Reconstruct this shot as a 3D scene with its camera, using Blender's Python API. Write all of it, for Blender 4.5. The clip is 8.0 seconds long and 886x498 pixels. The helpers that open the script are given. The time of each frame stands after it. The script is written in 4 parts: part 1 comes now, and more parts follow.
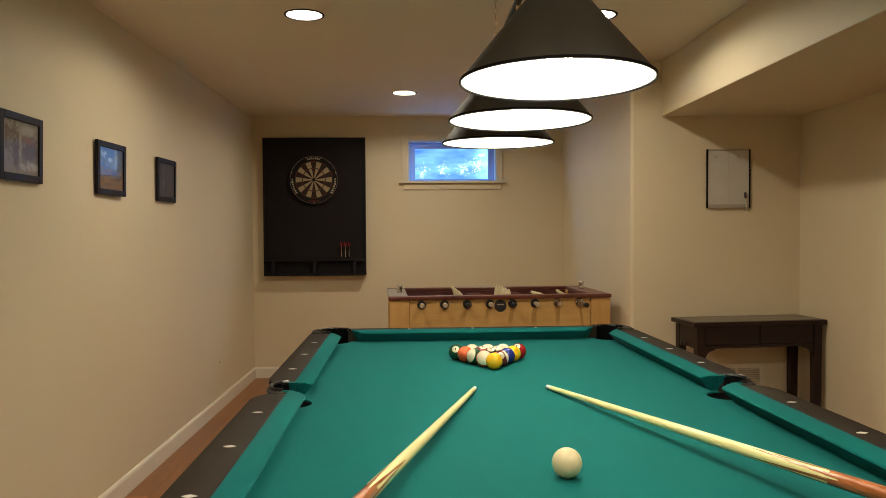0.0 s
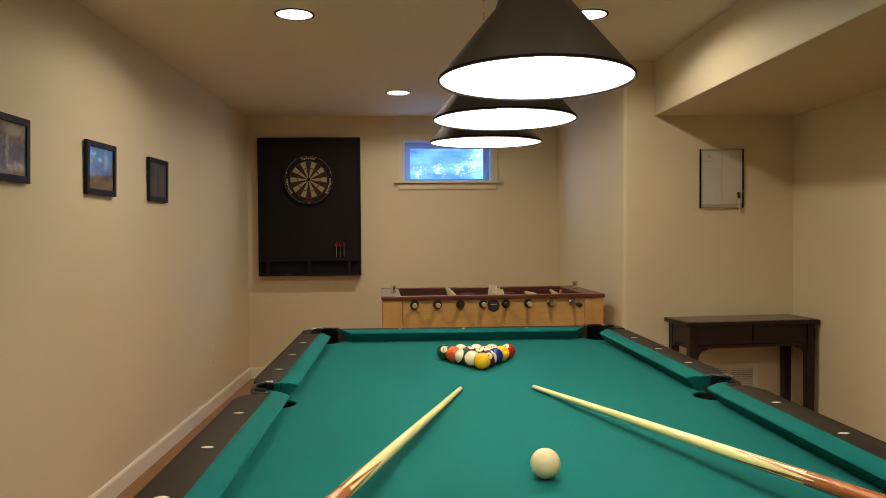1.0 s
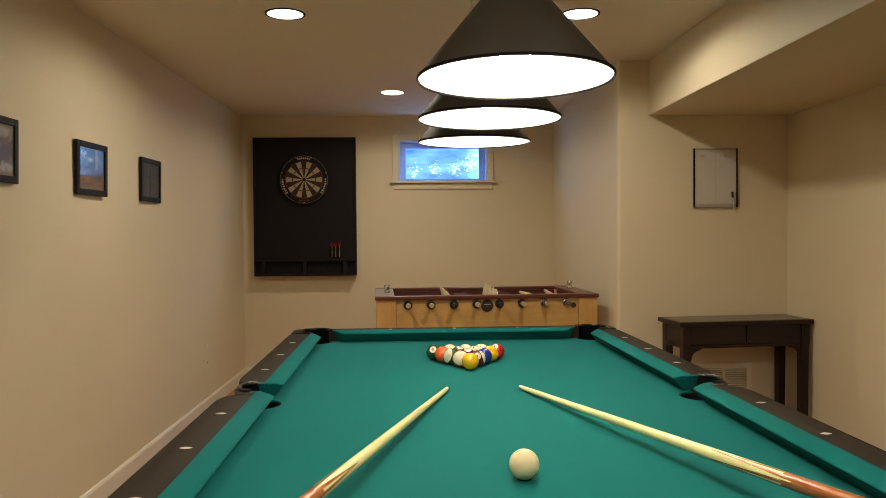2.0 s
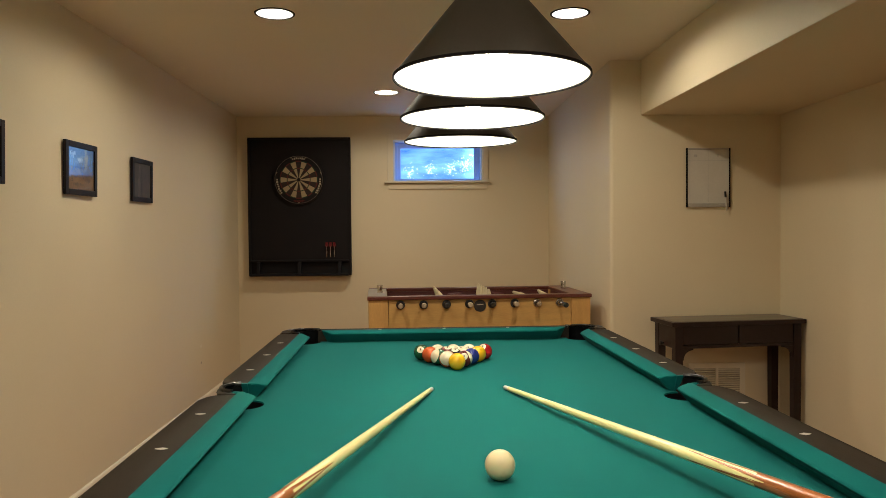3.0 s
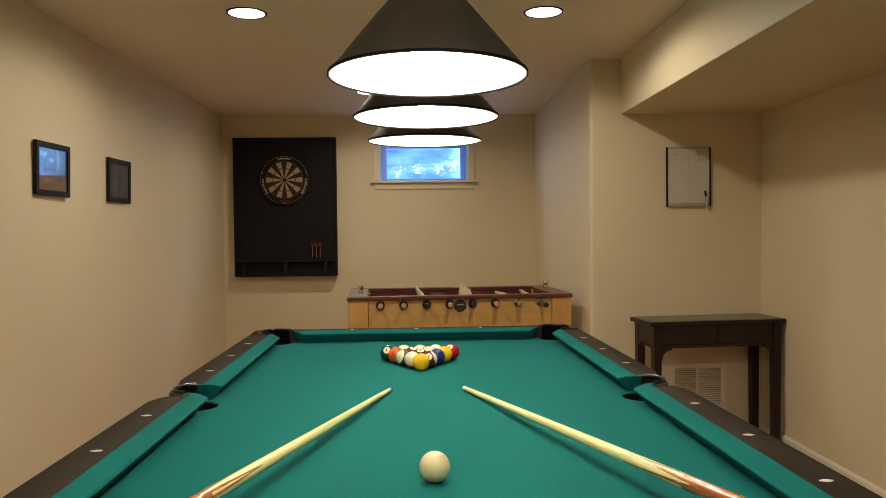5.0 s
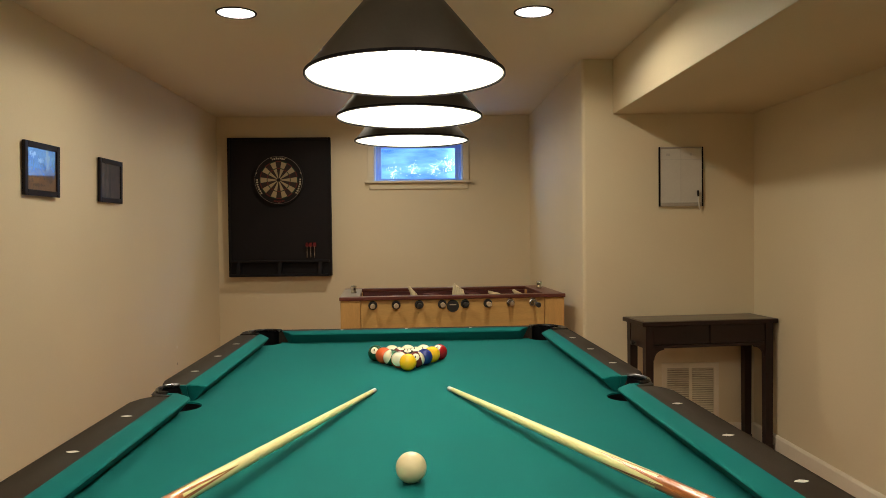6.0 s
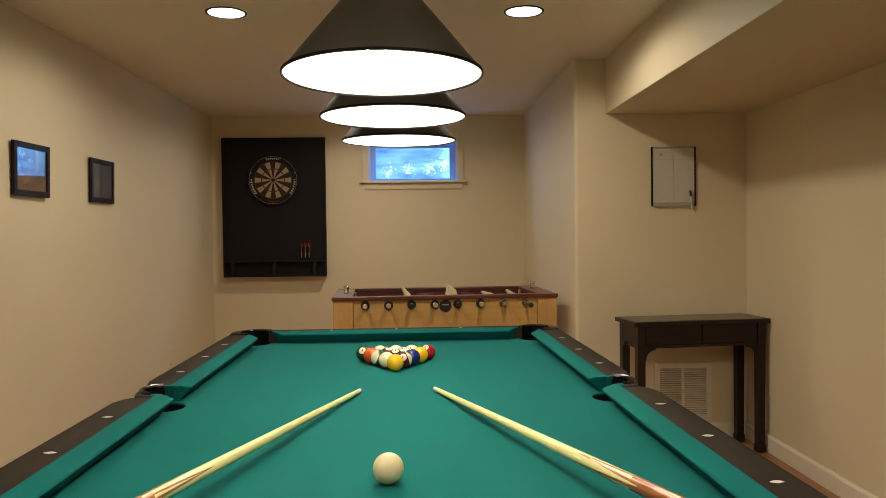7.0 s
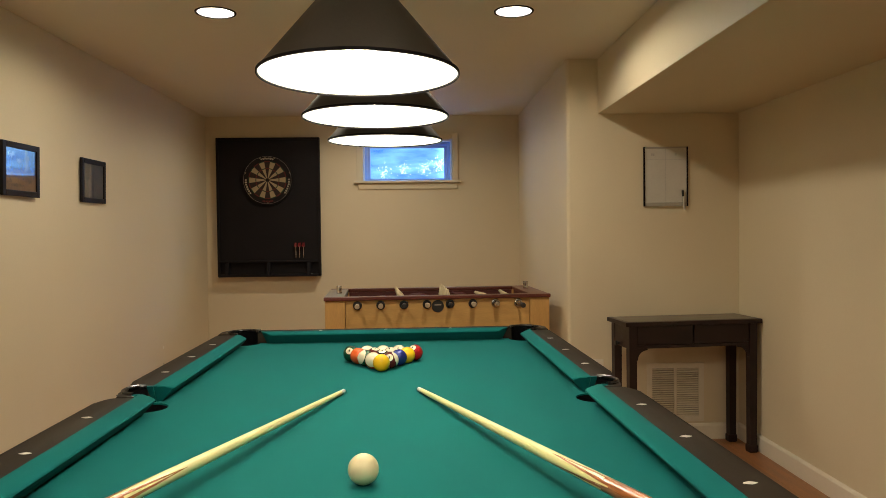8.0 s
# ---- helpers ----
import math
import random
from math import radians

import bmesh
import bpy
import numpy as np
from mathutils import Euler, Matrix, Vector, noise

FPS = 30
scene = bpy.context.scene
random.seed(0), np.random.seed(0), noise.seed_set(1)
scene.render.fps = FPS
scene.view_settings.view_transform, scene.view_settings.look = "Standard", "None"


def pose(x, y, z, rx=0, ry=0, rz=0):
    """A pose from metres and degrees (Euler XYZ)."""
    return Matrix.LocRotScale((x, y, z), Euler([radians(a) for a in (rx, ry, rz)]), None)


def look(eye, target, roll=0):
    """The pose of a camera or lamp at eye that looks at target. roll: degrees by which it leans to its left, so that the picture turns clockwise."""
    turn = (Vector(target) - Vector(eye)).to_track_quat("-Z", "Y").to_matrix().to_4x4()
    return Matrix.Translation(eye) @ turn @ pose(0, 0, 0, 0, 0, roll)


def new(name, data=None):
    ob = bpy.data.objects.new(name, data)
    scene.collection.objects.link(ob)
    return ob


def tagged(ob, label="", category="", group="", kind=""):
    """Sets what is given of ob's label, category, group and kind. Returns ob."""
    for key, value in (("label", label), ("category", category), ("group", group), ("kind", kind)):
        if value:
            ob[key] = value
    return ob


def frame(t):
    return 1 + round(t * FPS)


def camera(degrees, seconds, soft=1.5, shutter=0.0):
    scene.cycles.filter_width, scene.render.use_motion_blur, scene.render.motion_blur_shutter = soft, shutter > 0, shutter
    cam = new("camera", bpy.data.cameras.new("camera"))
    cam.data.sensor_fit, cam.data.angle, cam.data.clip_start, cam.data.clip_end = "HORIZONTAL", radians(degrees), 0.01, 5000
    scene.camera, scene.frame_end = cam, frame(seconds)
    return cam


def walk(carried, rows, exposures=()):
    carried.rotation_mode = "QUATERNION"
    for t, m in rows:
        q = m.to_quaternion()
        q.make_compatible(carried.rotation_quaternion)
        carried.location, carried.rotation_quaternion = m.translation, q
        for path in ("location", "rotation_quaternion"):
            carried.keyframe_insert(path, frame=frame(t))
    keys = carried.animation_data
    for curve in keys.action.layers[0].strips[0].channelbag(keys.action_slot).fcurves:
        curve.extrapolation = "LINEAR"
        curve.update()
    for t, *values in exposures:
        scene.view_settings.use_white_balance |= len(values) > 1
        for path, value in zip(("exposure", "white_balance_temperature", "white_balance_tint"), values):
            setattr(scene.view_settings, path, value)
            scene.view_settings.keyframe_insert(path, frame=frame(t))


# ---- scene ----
# ---- camera and its path ----
cam = camera(61.7, 8.0, soft=0.9)
PATH = [
    (0, (-0.2630, -2.0500, 1.2295), (-0.1940, -0.0517, 1.1838), -0.37),
    (0.5, (-0.2400, -2.0472, 1.2290), (-0.1712, -0.0490, 1.1834), -0.38),
    (1, (-0.2206, -2.0446, 1.2285), (-0.1517, -0.0463, 1.1829), -0.40),
    (1.5, (-0.1981, -2.0419, 1.2280), (-0.1303, -0.0436, 1.1824), -0.42),
    (3, (-0.1305, -2.0344, 1.2263), (-0.0647, -0.0360, 1.1810), -0.49),
    (3.5, (-0.0960, -2.0321, 1.2257), (-0.0309, -0.0337, 1.1805), -0.52),
    (4, (-0.0646, -2.0299, 1.2252), (0.0003, -0.0314, 1.1801), -0.55),
    (4.5, (-0.0335, -2.0278, 1.2248), (0.0303, -0.0293, 1.1797), -0.58),
    (6, (0.0380, -2.0224, 1.2237), (0.1019, -0.0239, 1.1787), -0.64),
    (6.5, (0.0554, -2.0209, 1.2235), (0.1206, -0.0225, 1.1785), -0.66),
    (7, (0.0792, -2.0196, 1.2233), (0.1445, -0.0212, 1.1784), -0.67),
    (7.5, (0.1038, -2.0185, 1.2233), (0.1689, -0.0201, 1.1783), -0.67),
    (8, (0.1248, -2.0176, 1.2234), (0.1903, -0.0192, 1.1783), -0.66),
]
EXPOSURE = 0.0
walk(cam, [(t, look(eye, target, roll)) for t, eye, target, roll in PATH], [(0.0, EXPOSURE), (8.0, EXPOSURE)])

# ---- main measures (metres) ----
WALL_W, WALL_E, WALL_N, WALL_S = -1.652, 1.990, 4.28, -4.2
CHASE_X, CHASE_Y = 0.985, 2.245
CEIL = 2.213
SOFFIT_X, SOFFIT_Z = 1.166, 1.896
WIN = (-0.337, 0.416, 1.664, 2.009)
CANS = [(-0.765, 1.335), (0.565, 1.325), (-0.348, 3.21), (-0.765, -1.6), (0.558, -1.6), (-0.1, -3.1)]
BED, RAIL_TOP = 0.761, 0.806
TABLE_TURN = 1.06
SHADES = [(0.0145, -0.587, -0.001, -1.2), (0.0160, -0.052, 0.002, -0.5), (0.0165, 0.500, 0.008, 0.6)]
RIM_Z, RIM_R = 1.526, 0.1915

# ---- world and lights ----
world = bpy.data.worlds.new("dusk")
scene.world = world
world.use_nodes = True
wn = world.node_tree
sky = wn.nodes.new("ShaderNodeTexSky")
sky.sky_type, sky.sun_disc, sky.sun_elevation, sky.sun_rotation = "NISHITA", False, radians(12), radians(200)
wn.links.new(sky.outputs["Color"], wn.nodes["Background"].inputs["Color"])
wn.nodes["Background"].inputs["Strength"].default_value = 0.12

CAN_COLOUR, CAN_WATTS = (1.0, 0.89, 0.71), 36.5


def lamp(name, kind, watts, colour, place, size):
    data = bpy.data.lights.new(name, kind)
    data.energy, data.color, data.shadow_soft_size = watts, colour, size
    ob = new(name, data)
    ob.location = place
    return ob


for x, y in CANS:
    spot = lamp("downlight_light", "SPOT", CAN_WATTS, CAN_COLOUR, (x, y, CEIL + 0.029), 0.056)
    spot.data.spot_size, spot.data.spot_blend = radians(172), 0.3


# ---- materials ----
def material(name, colour, rough=0.5, metal=0.0, vary=0.12, scale=6.0, fine=90.0, bump=0.1, spread=0.002, coat=0.0, stretch=(1, 1, 1), sheen=0.0, spec=0.5):
    """A surface with variation at two scales: broad patches and fine grain, in metres."""
    m = bpy.data.materials.new(name)
    m.use_nodes = True
    nt = m.node_tree
    b = nt.nodes["Principled BSDF"]
    co = nt.nodes.new("ShaderNodeTexCoord")
    mp = nt.nodes.new("ShaderNodeMapping")
    mp.inputs["Scale"].default_value = stretch
    nt.links.new(co.outputs["Object"], mp.inputs["Vector"])
    broad, grain = nt.nodes.new("ShaderNodeTexNoise"), nt.nodes.new("ShaderNodeTexNoise")
    broad.inputs["Scale"].default_value, grain.inputs["Scale"].default_value = scale, fine
    broad.inputs["Detail"].default_value, grain.inputs["Detail"].default_value = 4, 3
    for n in (broad, grain):
        nt.links.new(mp.outputs["Vector"], n.inputs["Vector"])
    mix = nt.nodes.new("ShaderNodeMix")
    mix.data_type = "FLOAT"
    mix.inputs["Factor"].default_value = 0.4
    nt.links.new(broad.outputs["Fac"], mix.inputs[2])
    nt.links.new(grain.outputs["Fac"], mix.inputs[3])
    ramp = nt.nodes.new("ShaderNodeValToRGB")
    ramp.color_ramp.elements[0].position, ramp.color_ramp.elements[1].position = 0.3, 0.7
    ramp.color_ramp.elements[0].color = [c * (1 - vary) for c in colour] + [1]
    ramp.color_ramp.elements[1].color = [min(1, c * (1 + vary)) for c in colour] + [1]
    nt.links.new(mix.outputs[0], ramp.inputs["Fac"])
    nt.links.new(ramp.outputs["Color"], b.inputs["Base Color"])
    rr = nt.nodes.new("ShaderNodeMapRange")
    rr.inputs["To Min"].default_value, rr.inputs["To Max"].default_value = max(0.02, rough - 0.1), min(1, rough + 0.1)
    nt.links.new(broad.outputs["Fac"], rr.inputs["Value"])
    nt.links.new(rr.outputs["Result"], b.inputs["Roughness"])
    b.inputs["Metallic"].default_value = metal
    b.inputs["Coat Weight"].default_value = coat
    b.inputs["Coat Roughness"].default_value = 0.12
    b.inputs["Sheen Weight"].default_value = sheen
    b.inputs["Specular IOR Level"].default_value = spec
    if bump:
        bp = nt.nodes.new("ShaderNodeBump")
        bp.inputs["Strength"].default_value, bp.inputs["Distance"].default_value = bump, spread
        nt.links.new(grain.outputs["Fac"], bp.inputs["Height"])
        nt.links.new(bp.outputs["Normal"], b.inputs["Normal"])
    return m


def vary_by_piece(m, low, high):
    """Gives every board its own tone, through Object Info's Random."""
    nt = m.node_tree
    b = nt.nodes["Principled BSDF"]
    source = b.inputs["Base Color"].links[0].from_socket
    info, tone = nt.nodes.new("ShaderNodeObjectInfo"), nt.nodes.new("ShaderNodeValToRGB")
    tone.color_ramp.elements[0].color, tone.color_ramp.elements[1].color = (*low, 1), (*high, 1)
    nt.links.new(info.outputs["Random"], tone.inputs["Fac"])
    mix = nt.nodes.new("ShaderNodeMix")
    mix.data_type, mix.blend_type = "RGBA", "MULTIPLY"
    mix.inputs["Factor"].default_value = 1.0
    nt.links.new(source, mix.inputs[6])
    nt.links.new(tone.outputs["Color"], mix.inputs[7])
    nt.links.new(mix.outputs[2], b.inputs["Base Color"])


def glow(name, colour, strength):
    m = bpy.data.materials.new(name)
    m.use_nodes = True
    b = m.node_tree.nodes["Principled BSDF"]
    b.inputs["Base Color"].default_value = (*colour, 1)
    b.inputs["Emission Color"].default_value = (*colour, 1)
    b.inputs["Emission Strength"].default_value = strength
    return m


def glass(name, colour=(1, 1, 1)):
    m = bpy.data.materials.new(name)
    m.use_nodes = True
    b = m.node_tree.nodes["Principled BSDF"]
    b.inputs["Base Color"].default_value = (*colour, 1)
    b.inputs["Transmission Weight"].default_value = 1.0
    b.inputs["Roughness"].default_value = 0.0
    b.inputs["IOR"].default_value = 1.45
    return m


PAINT = material("cream_wall_paint", (0.70, 0.60, 0.415), 0.6, vary=0.035, scale=1.6, fine=160, bump=0.06, spread=0.001)
CEILPAINT = material("ceiling_paint", (0.78, 0.70, 0.55), 0.75, vary=0.03, scale=1.3, fine=140, bump=0.08, spread=0.001)
TRIM = material("white_trim_paint", (0.78, 0.71, 0.58), 0.4, vary=0.04, scale=5, fine=60, bump=0.03)
FLOORWOOD = material("brown_floor_boards", (0.30, 0.135, 0.055), 0.38, vary=0.4, scale=3, fine=40, bump=0.08, stretch=(9, 1, 1))
SUBFLOOR = material("dark_board_joint", (0.05, 0.025, 0.012), 0.8, vary=0.3, scale=6, fine=60)
CLOTH = material("teal_cloth", (0.003, 0.122, 0.120), 0.92, vary=0.07, scale=4, fine=900, bump=0.25, spread=0.0006, sheen=0.02, spec=0.08)
CUSHION = material("teal_cushion_cloth", (0.003, 0.122, 0.120), 0.9, vary=0.06, scale=5, fine=900, bump=0.2, spread=0.0006, sheen=0.02, spec=0.08)
LAMINATE = material("dark_rail_laminate", (0.030, 0.0232, 0.0172), 0.6, spec=0.07, vary=0.25, scale=5, fine=120, bump=0.05, stretch=(6, 1, 1))
CASTING = material("dark_pocket_casting", (0.026, 0.021, 0.017), 0.4, spec=0.2, vary=0.15, scale=12, fine=200, bump=0.03)
LINER = material("black_pocket_liner", (0.008, 0.008, 0.009), 0.28, vary=0.3, scale=20, fine=200, bump=0.04)
CUPBLACK = material("black_pocket_cup", (0.004, 0.004, 0.005), 0.85, vary=0.3, scale=20, fine=200, bump=0.04, spec=0.1)
PEARL = material("pearl_sight", (0.90, 0.87, 0.79), 0.25, vary=0.12, scale=60, fine=300, bump=0.0)
MAPLE = material("maple_cue_wood", (0.96, 0.85, 0.40), 0.45, vary=0.07, scale=10, fine=60, bump=0.02, coat=0.4, stretch=(8, 8, 0.5))
ROSE = material("orange_brown_cue_wood", (0.40, 0.12, 0.03), 0.28, vary=0.3, scale=12, fine=80, bump=0.02, coat=0.5, stretch=(8, 8, 0.6))
IVORY = material("ivory_white", (0.86, 0.78, 0.56), 0.14, vary=0.02, scale=30, fine=100, bump=0.0, coat=0.3)
CREAMBALL = material("aged_cream_resin", (0.88, 0.77, 0.47), 0.34, vary=0.03, scale=30, fine=100, bump=0.0, coat=0.04)
FERRULE = material("white_ferrule", (0.92, 0.90, 0.82), 0.35, vary=0.02, scale=40, fine=100, bump=0.0)
LEATHER = material("leather_tip", (0.84, 0.86, 0.84), 0.8, vary=0.08, scale=200, fine=900)
BIRCH = material("birch_veneer", (0.54, 0.325, 0.105), 0.45, vary=0.14, scale=3, fine=45, bump=0.05, stretch=(1, 1, 8))
BIRCHPOST = material("birch_post_veneer", (0.55, 0.315, 0.10), 0.45, vary=0.16, scale=3, fine=45, bump=0.05, stretch=(8, 8, 1))
CHERRY = material("cherry_rim_wood", (0.115, 0.026, 0.016), 0.35, vary=0.25, scale=4, fine=60, bump=0.04, stretch=(1, 8, 8), coat=0.2)
MAROON = material("maroon_inner_panel", (0.085, 0.014, 0.012), 0.5, vary=0.2, scale=5, fine=90)
PITCH = material("green_play_field", (0.03, 0.11, 0.05), 0.5, vary=0.15, scale=6, fine=200)
STEEL = material("chrome_steel", (0.62, 0.60, 0.57), 0.2, metal=1.0, vary=0.08, scale=20, fine=200, bump=0.0)
GREYMETAL = material("brushed_grey_plate", (0.33, 0.30, 0.26), 0.4, metal=0.7, vary=0.12, scale=15, fine=200, bump=0.03)
RUBBER = material("black_rubber", (0.014, 0.013, 0.013), 0.5, vary=0.2, scale=30, fine=200, bump=0.05)
TANGRIP = material("tan_grip_cap", (0.42, 0.33, 0.22), 0.5, vary=0.12, scale=40, fine=200, bump=0.03)
CREAMPLASTIC = material("cream_plastic", (0.74, 0.63, 0.40), 0.4, vary=0.05, scale=20, fine=100, bump=0.02)
# Espresso wood lightened: the wall's reflection on the top is in the base colour.
TOPSHEEN = material("espresso_wood_with_sheen", (0.050, 0.036, 0.026), 0.40, spec=0.5, vary=0.3, scale=3, fine=50, bump=0.03, stretch=(1, 7, 7), coat=0.55)
DARKWOOD = material("espresso_wood", (0.017, 0.006, 0.0058), 0.42, spec=0.3, vary=0.35, scale=3, fine=50, bump=0.06, stretch=(1, 7, 7), coat=0.1)
BLACKBOARD = material("black_cabinet_panel", (0.0105, 0.0085, 0.0095), 0.7, spec=0.2, vary=0.25, scale=5, fine=150, bump=0.06)
BLACKTRAY = material("black_tray_wood", (0.008, 0.007, 0.009), 0.7, spec=0.2, vary=0.25, scale=5, fine=150, bump=0.05)
SISALCREAM = material("cream_sisal", (0.36, 0.275, 0.15), 0.9, vary=0.12, scale=30, fine=500, bump=0.2)
SISALBLACK = material("black_sisal", (0.020, 0.009, 0.007), 0.85, vary=0.3, scale=30, fine=500, bump=0.2)
SISALRED = material("red_sisal", (0.11, 0.014, 0.010), 0.9, vary=0.2, scale=30, fine=500, bump=0.2)
SISALGREEN = material("green_sisal", (0.012, 0.04, 0.016), 0.9, vary=0.2, scale=30, fine=500, bump=0.2)
FLIGHTRED = material("red_dart_flight", (0.17, 0.008, 0.010), 0.4, vary=0.1, scale=40, fine=200, bump=0.0)
PRINT = material("pale_print", (0.42, 0.36, 0.25), 0.7, vary=0.1, scale=40, fine=200, bump=0.0)
FRAMEWOOD = material("dark_frame_wood", (0.009, 0.006, 0.007), 0.4, spec=0.2, vary=0.3, scale=10, fine=120, bump=0.05)
SHADEMETAL = material("dark_shade_metal", (0.030, 0.025, 0.018), 0.55, vary=0.14, scale=5, fine=120, bump=0.02, spec=0.3)
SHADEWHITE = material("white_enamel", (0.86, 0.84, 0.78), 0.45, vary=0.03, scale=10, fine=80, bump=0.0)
RIMBLACK = material("black_shade_rim", (0.006, 0.005, 0.006), 0.6, spec=0.1, vary=0.2, scale=20, fine=100, bump=0.0)
BRASS = material("aged_brass", (0.55, 0.40, 0.18), 0.3, metal=1.0, vary=0.15, scale=30, fine=200, bump=0.0)
BOARDWHITE = material("whiteboard_surface", (0.60, 0.57, 0.50), 0.22, vary=0.05, scale=8, fine=80, bump=0.0)
TRAYGREY = material("grey_aluminium", (0.42, 0.39, 0.34), 0.4, metal=0.3, vary=0.08, scale=20, fine=100, bump=0.0)
FAINT = material("faint_marker_ink", (0.44, 0.42, 0.38), 0.4, vary=0.2, scale=80, fine=300, bump=0.0)
VENTPAINT = material("white_vent_enamel", (0.74, 0.67, 0.54), 0.4, vary=0.05, scale=20, fine=100, bump=0.02)
VENTDARK = material("vent_duct_dark", (0.40, 0.34, 0.26), 0.8, vary=0.2, scale=10, fine=100)
CASING = material("cream_window_casing", (0.70, 0.605, 0.43), 0.45, vary=0.03, scale=5, fine=60, bump=0.03)
# The sky's blue light is put into the base colour of both frame materials.
VINYLSKYLIT = material("skylit_window_vinyl", (0.56, 0.66, 0.86), 0.35, vary=0.03, scale=8, fine=80, bump=0.02)
SASHSKYLIT = material("skylit_window_sash", (0.27, 0.45, 0.90), 0.35, vary=0.06, scale=8, fine=80, bump=0.02)
# Pale on purpose: this unseen ground bounces sky light up to the ceiling.
BOUNCEGROUND = material("unseen_bounce_ground", (0.42, 0.44, 0.48), 0.9, vary=0.4, scale=8, fine=40, bump=0.5, spread=0.01)
BULB = glow("lit_bulb", (1.0, 0.92, 0.74), 99.0)
CANBULB = glow("lit_flood_bulb", (1.0, 0.93, 0.78), 14.0)
CLEAR = glass("clear_glass")


vary_by_piece(FLOORWOOD, (0.88, 0.83, 0.78), (1.38, 1.32, 1.22))


def photo(name, bands, scale, shapes=(), shine=1.0):
    """A faded print: colour bands up its height and soft-edged shapes (y, z, half width, half height, colour), all broken by blotches."""
    m = bpy.data.materials.new(name)
    m.use_nodes = True
    nt = m.node_tree
    b = nt.nodes["Principled BSDF"]
    co = nt.nodes.new("ShaderNodeTexCoord")
    sep = nt.nodes.new("ShaderNodeSeparateXYZ")
    nt.links.new(co.outputs["Object"], sep.inputs[0])
    no = nt.nodes.new("ShaderNodeTexNoise")
    no.inputs["Scale"].default_value, no.inputs["Detail"].default_value = scale, 6
    nt.links.new(co.outputs["Object"], no.inputs["Vector"])

    def calc(kind, a, b, c=None):
        node = nt.nodes.new("ShaderNodeMath")
        node.operation = kind
        for socket, value in zip(node.inputs, (a, b, c)):
            if isinstance(value, (int, float)):
                socket.default_value = value
            elif value is not None:
                nt.links.new(value, socket)
        return node.outputs[0]

    height = calc("MULTIPLY_ADD", no.outputs["Fac"], 1.0, calc("MULTIPLY_ADD", sep.outputs["Z"], 3.4, 0.0))
    ramp = nt.nodes.new("ShaderNodeValToRGB")
    el = ramp.color_ramp.elements
    while len(el) < len(bands):
        el.new(0.5)
    for e, (p, c) in zip(el, bands):
        e.position, e.color = p, (*c, 1)
    nt.links.new(height, ramp.inputs["Fac"])
    colour = ramp.outputs["Color"]
    ragged = calc("MULTIPLY_ADD", no.outputs["Fac"], 7.0, -3.5)
    for y, z, wide, tall, tint in shapes:
        u = calc("DIVIDE", calc("SUBTRACT", sep.outputs["Y"], y), wide)
        v = calc("DIVIDE", calc("SUBTRACT", sep.outputs["Z"], z), tall)
        r = calc("ADD", calc("ADD", calc("MULTIPLY", u, u), calc("MULTIPLY", v, v)), ragged)
        edge = nt.nodes.new("ShaderNodeMapRange")
        for key, value in (("From Min", 0.1), ("From Max", 1.6), ("To Min", 0.85), ("To Max", 0.0)):
            edge.inputs[key].default_value = value
        nt.links.new(r, edge.inputs["Value"])
        mix = nt.nodes.new("ShaderNodeMix")
        mix.data_type = "RGBA"
        nt.links.new(edge.outputs["Result"], mix.inputs["Factor"])
        nt.links.new(colour, mix.inputs[6])
        mix.inputs[7].default_value = (*tint, 1)
        colour = mix.outputs[2]
    nt.links.new(colour, b.inputs["Base Color"])
    b.inputs["Roughness"].default_value = 0.5
    b.inputs["Coat Weight"].default_value, b.inputs["Coat Roughness"].default_value = shine, 0.02
    return m


PHOTO_A = photo("faded_brown_photo", [(0.0, (0.24, 0.20, 0.13)), (0.38, (0.20, 0.155, 0.10)), (0.55, (0.11, 0.075, 0.045)), (0.75, (0.17, 0.145, 0.10)), (1.0, (0.27, 0.25, 0.19))], 44, [
    (-0.055, 0.045, 0.050, 0.035, (0.10, 0.055, 0.028)), (0.055, -0.005, 0.055, 0.050, (0.075, 0.048, 0.032)), (0.045, 0.028, 0.040, 0.012, (0.20, 0.075, 0.035)),
    (-0.030, -0.012, 0.022, 0.055, (0.07, 0.04, 0.022)), (-0.005, 0.010, 0.010, 0.055, (0.30, 0.25, 0.17)), (0.055, -0.062, 0.050, 0.016, (0.40, 0.36, 0.27)), (0.035, 0.062, 0.055, 0.018, (0.32, 0.31, 0.25))], shine=0.06)
# Brown lower bands, blue upper bands with pale patches.
PHOTO_B = photo("brown_and_blue_photo", [(0.0, (0.09, 0.045, 0.016)), (0.30, (0.15, 0.075, 0.028)), (0.44, (0.12, 0.065, 0.03)), (0.52, (0.045, 0.04, 0.035)), (0.58, (0.032, 0.055, 0.125)), (0.72, (0.045, 0.085, 0.19)), (1.0, (0.03, 0.055, 0.11))], 60, [
    (0.045, 0.045, 0.016, 0.060, (0.22, 0.20, 0.15)), (-0.075, 0.062, 0.026, 0.013, (0.32, 0.37, 0.44)), (-0.010, 0.040, 0.020, 0.010, (0.34, 0.38, 0.44)), (0.090, 0.050, 0.018, 0.040, (0.035, 0.05, 0.045)),
    (0.060, -0.030, 0.028, 0.030, (0.055, 0.032, 0.016)), (-0.060, -0.050, 0.045, 0.012, (0.20, 0.11, 0.045)), (-0.020, -0.070, 0.050, 0.008, (0.07, 0.04, 0.018))])
